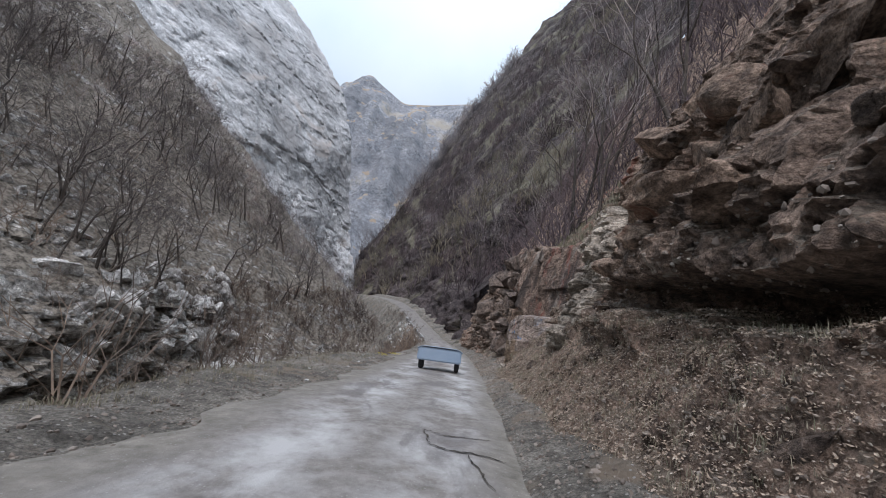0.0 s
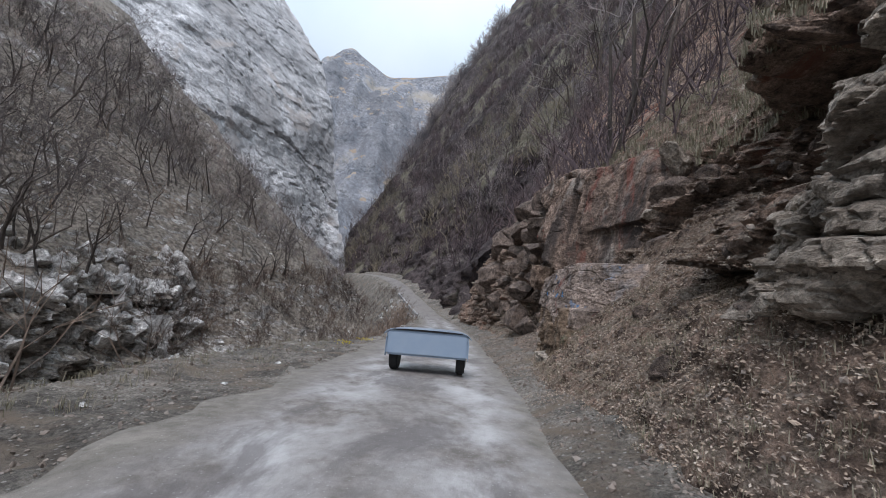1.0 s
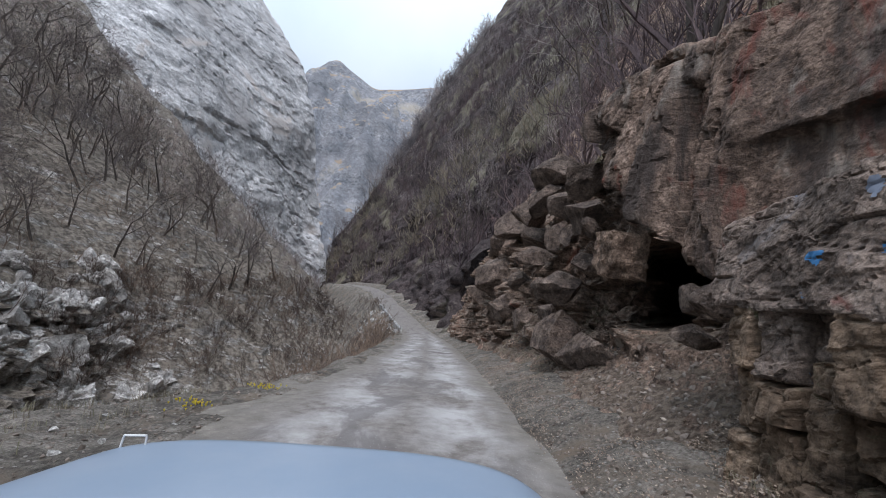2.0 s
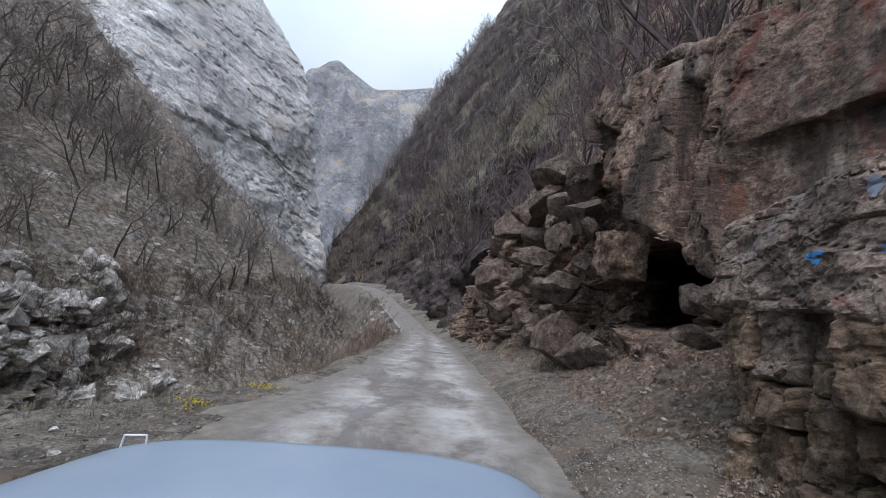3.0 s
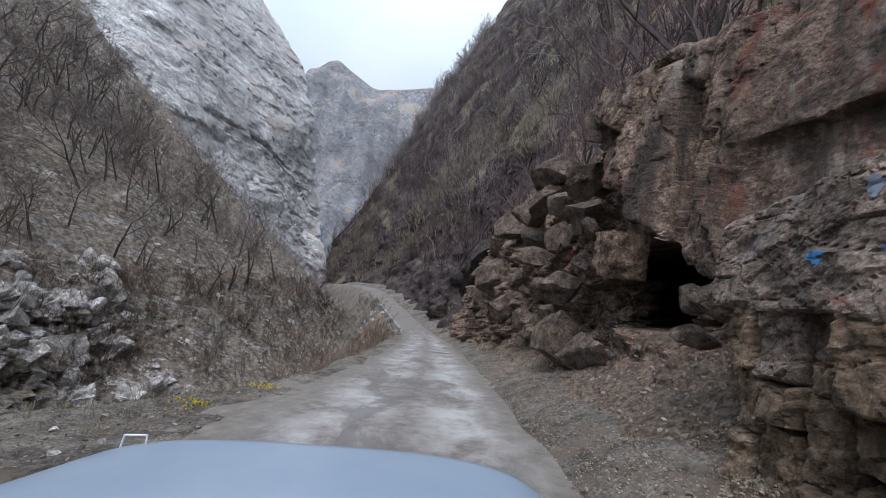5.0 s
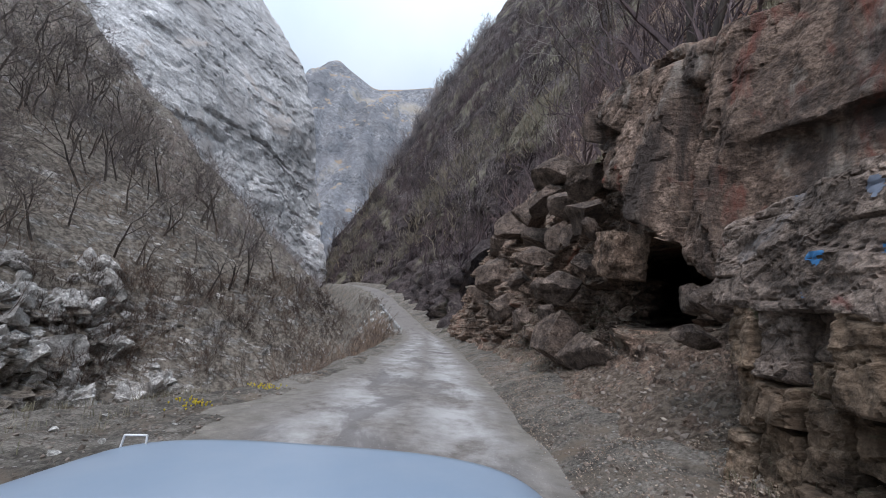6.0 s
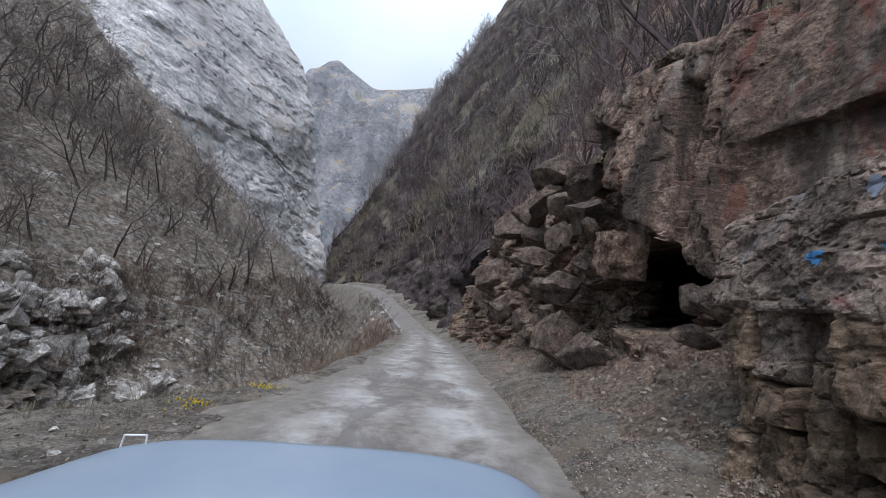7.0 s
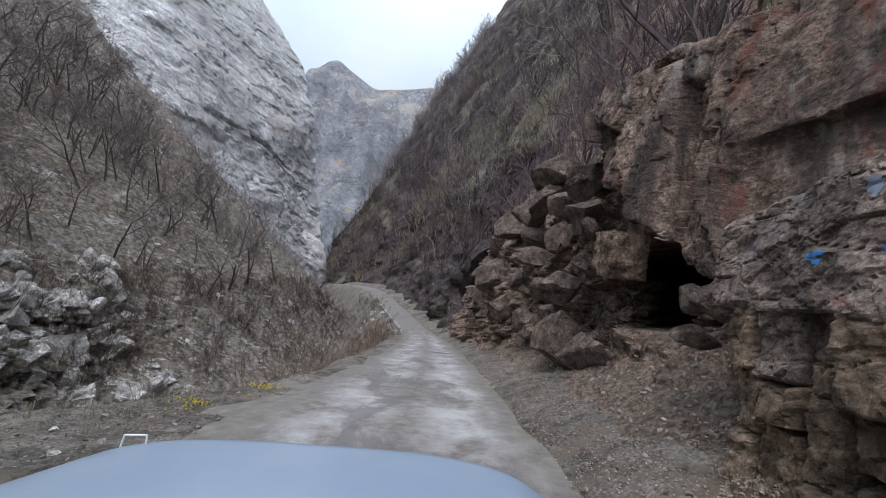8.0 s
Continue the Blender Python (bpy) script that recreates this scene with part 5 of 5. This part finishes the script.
def slab_front(y, z):
    """The painted slab's weathered face, in bedded steps."""
    lean = 1.66 + 0.24 * (z - 0.6) + 0.03 * (19.4 - y) + 1.1 * (1 - step(y, 15.7, 17.6))
    bed = (z + 0.10 * (y - 18) + 0.06 * fbm(y * 1.6, z * 1.2, 0, 3, 841)) / 0.17
    frac = bed - np.floor(bed)
    c1, j1 = blocks(y * 2.2, z * 3.2, 0 * y, 843, 0.5)
    c2, j2 = blocks(y * 6.5, z * 9.0, 0 * y, 845, 0.8)
    worn = step(fbm(y * 1.1, z * 1.6, 0, 3, 847), -0.1, 0.35)
    out = 0.6 * worn * (0.035 * (cell(np.floor(bed) + 30, 849) - 0.5) + 0.02 * (1 - frac)) + 0.022 * c1 + 0.012 * c2 - 0.035 * (1 - step(j1, 0, 0.05)) - 0.012 * (1 - step(j2, 0, 0.10))
    return lean - out - 0.05 * fbm(y * 1.3, z * 1.3, 0, 3, 851) - 0.012 * fbm(y * 14, z * 14, 0, 3, 853)


slab_mesh = standing_rock("slab", [(19.85, 0.62), (19.85, 1.42), (19.3, 1.60), (17.6, 1.74), (16.3, 1.75), (15.9, 0.9), (16.2, 0.15), (17.5, 0.25), (18.4, 0.55)], slab_front, 0.022, 1.3, 0.06, PAINTED_ROCK, 861, 0.035)
slab = part("slab", slab_mesh, painted, "weathered slab with faded blue and red paint")
slab.location = (-1.72, -19.4, 0.82)
foot = part("block", block_mesh("block", 471, (0.7, 0.9, 0.32), PALE_ROCK, 0.03), painted, "flat pale slab at the foot")
foot.location, foot.rotation_euler = (0.12, -1.3, 0.1), (0.08, -0.1, 0.2)
for n, (y, z, w, h, bright) in enumerate(((18.72, 1.02, 0.15, 0.13, 1), (18.60, 1.08, 0.05, 0.12, 1), (18.33, 1.03, 0.10, 0.15, 1), (18.45, 1.40, 0.16, 0.2, 0), (17.95, 0.95, 0.13, 0.16, 1), (17.5, 1.02, 0.16, 0.14, 1), (17.65, 1.45, 0.16, 0.1, 1), (18.1, 1.3, 0.2, 0.16, 0), (17.1, 0.7, 0.5, 0.3, 0))):
    py, pz = np.meshgrid(np.arange(y - w, y + w, 0.012), np.arange(z - h, z + h, 0.012), indexing="ij")
    ragged = 1 - np.hypot((py - y) / (w / 2), (pz - z) / (h / 2)) + 0.8 * fbm(py * 11 + n, pz * 11, 0, 4, 870 + n)
    faces = grid_faces(*py.shape, flip=True)
    faces = faces[(ragged.ravel()[faces] > (0.15 if bright else 0.2)).all(1)]
    used, index = np.unique(faces, return_inverse=True)
    points = np.stack([slab_front(py, pz) - 0.006, py, pz], -1).reshape(-1, 3)[used]
    part("paint_mark", mesh_from("paint_mark", points, index.reshape(faces.shape), BLUE_PAINT if bright else PALE_PAINT, True), slab, "bright blue paint mark" if bright else "faded blue paint")

# white stones on the verge
for n, (x, y, r) in enumerate(((-5.75, 20.75, 0.05), (-4.95, 20.0, 0.055), (-5.0, 19.45, 0.05), (-5.4, 19.7, 0.045), (-4.75, 20.35, 0.035), (-4.6, 21.3, 0.03), (-5.9, 21.6, 0.05), (2.62, 22.6, 0.10), (-4.4, 14.2, 0.06), (-5.2, 12.6, 0.05), (-4.3, 10.4, 0.05), (-4.8, 16.8, 0.06))):
    ob = new("stone", boulder_mesh("stone", 500 + n, (r * 1.3, r, r * 0.8), WHITE_STONE, ICO3, 8))
    z = float(ground_z(np.array(x), np.array(y)))
    ob.matrix_world = pose(x, y, z + 0.4 * r, 0, 0, 37 * n)
    tagged(ob, "small white limestone lying beside the road", "stone", "white stones")


# ---------------------------------------------------------------- embankment of the climbing road
def pale_kerbs():
    bm = bmesh.new()
    bmesh.ops.create_cube(bm, size=1, matrix=Matrix.Diagonal((0.4, 1.9, 0.7, 1)))
    bmesh.ops.bevel(bm, geom=list(bm.edges), offset=0.04, segments=2, affect="EDGES")
    me = bpy.data.meshes.new("kerb_block")
    bm.to_mesh(me)
    bm.free()
    me.materials.append(surface("pale_concrete", (0.36, 0.36, 0.35), (0.50, 0.50, 0.49), grain=4.0, patch=0.8, relief=0.02))
    wall = tagged(new("kerb_wall"), "pale concrete kerb blocks along the climbing road", "kerb")
    for k in range(11):
        y = 66 + 2.0 * k
        x, z = float(road_x(y)) - 2.3, float(road_z(y))
        dx = float(road_x(y + 1) - road_x(y - 1)) / 2
        block = part("kerb_block", me, wall)
        block.location, block.rotation_euler = (x, y, z + 0.18), (math.atan(float(road_z(y + 1) - road_z(y - 1)) / 2), 0, -math.atan(dx))


pale_kerbs()
rubble_kinds = [boulder_mesh("stone", 520 + k, (1.0, 0.8, 0.7), WHITE_STONE, ICO3, 9) for k in range(4)]
for n in range(70):
    y = rng.uniform(63, 84)
    x = float(road_x(y)) - rng.uniform(2.8, 6.5)
    r = rng.uniform(0.25, 0.6)
    ob = new("stone", rubble_kinds[n % 4])
    ob.matrix_world = Matrix.LocRotScale(Vector((x, y, float(ground_z(np.array(x), np.array(y))) + 0.2 * r)), Euler(rng.uniform(0, 6.28, 3)), Vector((r, r, r)))
    tagged(ob, "pale rubble stone on the road embankment", "stone", "rubble of the embankment")


# ---------------------------------------------------------------- litter, grass, flowers
def island_material(name, colours, rough=0.8):
    m, nodes, links, out = node_material(name)
    geo = nodes.new("ShaderNodeNewGeometry")
    r = ramp_of(nodes, [(k / (len(colours) - 1), c) for k, c in enumerate(colours)])
    links.new(geo.outputs["Random Per Island"], r.inputs[0])
    links.new(r.outputs[0], out.inputs["Base Color"])
    out.inputs["Roughness"].default_value = rough
    return m


LEAF = island_material("fallen_leaves", [(0.13, 0.095, 0.07), (0.32, 0.238, 0.178), (0.47, 0.375, 0.29), (0.19, 0.147, 0.118), (0.52, 0.44, 0.36)])
STRAW = island_material("dry_grass", [(0.20, 0.17, 0.12), (0.32, 0.28, 0.20), (0.24, 0.22, 0.16), (0.14, 0.14, 0.08)])


def leaf_litter(name, points, count, seed, keep, size, label):
    rng = np.random.default_rng(seed)
    p = surface_picks(points, rng, count, keep)
    a = rng.normal(0, 1, (count, 3)) * (1, 1, 0.45)
    a /= np.linalg.norm(a, axis=1, keepdims=True)
    b = np.cross(a, rng.normal(0, 1, (count, 3)))
    b /= np.linalg.norm(b, axis=1, keepdims=True)
    n = np.cross(a, b)
    s = size * rng.uniform(0.5, 1.4, (count, 1))
    p = p + (-0.02, 0, 0.03)
    v = np.stack([p - a * s, p - b * s * 0.5 + n * s * 0.25, p + a * s, p + b * s * 0.5 + n * s * 0.25, ], 1)
    i = np.arange(count)[:, None] * 4
    f = np.concatenate([i + [0, 1, 2], i + [0, 2, 3]], 0)
    return tagged(new(name, mesh_from(name, v, f, LEAF, False)), label, "leaves", kind="stuff")


leaf_litter("leaf_litter", NEAR, 84000, 41, lambda p: (p[:, 1] > 1) & (p[:, 1] < 20.3) & (p[:, 2] < road_z(p[:, 1]) + np.interp(p[:, 1], [13, 15, 19, 20], [2.3, 4.0, 4.0, 2.0])) & (p[:, 2] > road_z(p[:, 1]) + 0.15), 0.018, "brown fallen leaves on the bank")
leaf_litter("leaf_litter", NEAR, 7000, 42, lambda p: (p[:, 1] > 4) & (p[:, 1] < 30) & (p[:, 2] < 9), 0.032, "brown fallen leaves caught on rock ledges")


fan_y, fan_x = np.meshgrid(np.arange(14, 30, 0.15), np.linspace(0.0, 1.0, 14), indexing="ij")
fan_x = road_x(fan_y) + 2.1 + fan_x * (foot_x(fan_y) + 0.5 - road_x(fan_y) - 2.1)
leaf_litter("leaf_litter", np.stack([fan_x, fan_y, ground_z(fan_x, fan_y)], -1), 6000, 43, lambda p: fbm(p[:, 0] * 0.8, p[:, 1] * 0.8, 0, 3, 65) > -0.5, 0.013, "brown fallen leaves along the foot of the rocks")


def rubble(name, places, seed, low, high, material, label):
    """Many small broken stones joined into one mesh."""
    rng = np.random.default_rng(seed)
    v0, f0 = icosphere(1)
    n = len(places)
    r = low * (high / low) ** rng.random(n) ** 1.6
    v = np.repeat(v0[None], n, 0)
    for _ in range(6):
        way = rng.normal(0, 1, (n, 1, 3))
        way /= np.linalg.norm(way, axis=2, keepdims=True)
        over = np.clip((v * way).sum(2, keepdims=True) - rng.uniform(0.25, 0.7, (n, 1, 1)), 0, None)
        v = v - over * way
    v = v * rng.uniform(0.6, 1.4, (n, 1, 3)) * r[:, None, None] + places[:, None]
    f = (f0[None] + (np.arange(n) * len(v0))[:, None, None]).reshape(-1, 3)
    return tagged(new(name, mesh_from(name, v.reshape(-1, 3), f, material, False)), label, "rubble", kind="stuff")


RUBBLE = island_material("broken_stone", [(0.10, 0.08, 0.066), (0.18, 0.146, 0.122), (0.27, 0.225, 0.19), (0.13, 0.104, 0.088), (0.29, 0.25, 0.215), (0.16, 0.13, 0.11)], 0.9)
rubble("rubble", surface_picks(NEAR, np.random.default_rng(81), 4200, lambda p: (p[:, 1] > 1) & (p[:, 1] < 21) & (p[:, 2] < road_z(p[:, 1]) + 3.4) & (p[:, 2] > road_z(p[:, 1]) - 0.1)), 82, 0.012, 0.055, RUBBLE, "broken brown stones strewn over the bank")
rubble("rubble", surface_picks(NEAR, np.random.default_rng(83), 4200, lambda p: (p[:, 1] > 18) & (p[:, 1] < 34) & (p[:, 2] < road_z(p[:, 1]) + 1.3) & (p[:, 2] > road_z(p[:, 1]) - 0.1)), 84, 0.012, 0.06, RUBBLE, "small stones on the earth fan")
strip_rng = np.random.default_rng(85)
strip_y = strip_rng.uniform(1, 32, 4800)
strip_x = foot_x(strip_y) - strip_rng.random(4800) ** 1.7 * 1.3 + 0.3
rubble("rubble", np.stack([strip_x, strip_y, ground_z(strip_x, strip_y)], 1), 86, 0.010, 0.045, RUBBLE, "loose stones along the foot of the bank")


verge_rng = np.random.default_rng(87)
verge_y = verge_rng.uniform(3, 27, 5200)
verge_x = road_x(verge_y) - 2.2 - verge_rng.random(5200) * 4.5
rubble("rubble", np.stack([verge_x, verge_y, ground_z(verge_x, verge_y)], 1), 88, 0.010, 0.05, RUBBLE, "loose gravel stones on the verge")


def grass(name, places, seed, height, label, blades=9):
    rng = np.random.default_rng(seed)
    n = len(places) * blades
    base = np.repeat(places, blades, 0) + rng.normal(0, 1, (n, 3)) * (0.06, 0.06, 0)
    ang, lean = rng.uniform(0, 6.283, n), rng.uniform(0.15, 0.9, n)
    h = height * rng.uniform(0.5, 1.3, n)
    d = np.stack([np.cos(ang), np.sin(ang), 0 * ang], 1)
    w = np.stack([-np.sin(ang), np.cos(ang), 0 * ang], 1) * 0.006 * (height / 0.2)
    mid = base + d * (lean * h * 0.35)[:, None] + np.stack([0 * h, 0 * h, h * 0.7], 1)
    tip = base + d * (lean * h)[:, None] + np.stack([0 * h, 0 * h, h * (1.05 - 0.4 * lean)], 1)
    v = np.stack([base - w, base + w, mid + w * 0.7, mid - w * 0.7, tip], 1)
    i = np.arange(n)[:, None] * 5
    f = np.concatenate([i + [0, 1, 2], i + [0, 2, 3], i + [3, 2, 4]], 0)
    return tagged(new(name, mesh_from(name, v, f, STRAW, False)), label, "grass", kind="stuff")


def ground_places(count, seed, low, high, side):
    rng = np.random.default_rng(seed)
    y = rng.uniform(3, 60, count) ** 1.0
    x = road_x(y) + side * rng.uniform(low, high, count)
    return np.stack([x, y, ground_z(x, y)], 1)


grass("dry_grass", ground_places(1600, 51, 3.6, 7.5, -1), 52, 0.14, "dry straw-coloured grass along the verge")
grass("dry_grass", surface_picks(NEAR, np.random.default_rng(53), 2200, lambda p: (p[:, 1] > 3) & ((p[:, 1] < 19.6) | (p[:, 1] > 26)) & (p[:, 1] < 34) & (p[:, 2] < road_z(p[:, 1]) + 2.2) & (p[:, 2] > road_z(p[:, 1]) + 0.1)), 54, 0.10, "dry grass tufts on the bank")
grass("dry_grass", surface_picks(NEAR, np.random.default_rng(55), 2600, lambda p: (p[:, 1] > 14) & (p[:, 1] < 34) & (p[:, 2] > 5.0) & (p[:, 2] < 9.5)), 56, 0.32, "dry grass on the rock tops")

YELLOW = island_material("yellow_petals", [(0.75, 0.55, 0.02), (0.85, 0.70, 0.05), (0.60, 0.50, 0.04)])
for x, y, wide in ((-4.95, 22.1, 0.35), (-4.68, 23.9, 0.28)):
    rng = np.random.default_rng(int(y * 10))
    n = 45
    p = np.stack([rng.normal(x, wide * 0.5, n), rng.normal(y, wide * 0.35, n), np.zeros(n)], 1)
    p[:, 2] = ground_z(p[:, 0], p[:, 1])
    pieces = [(q, q + (rng.normal(0, 0.02), rng.normal(0, 0.02), rng.uniform(0.05, 0.14)), 0.003, 0.002) for q in p]
    heads = np.array([q[1] for q in pieces])
    ring = np.array([(math.cos(k * 1.2566) * 0.016, math.sin(k * 1.2566) * 0.016, 0.004) for k in range(5)] + [(0, 0, -0.03)])
    bv = (heads[:, None] + ring[None]).reshape(-1, 3)
    bf = np.concatenate([np.arange(n)[:, None] * 6 + [k, (k + 1) % 5, 5] for k in range(5)], 0)
    tagged(new("yellow_flowers", mesh_from("yellow_flowers", bv, bf, YELLOW, False)), "clump of small yellow flowers on the verge", "flowers", kind="stuff")
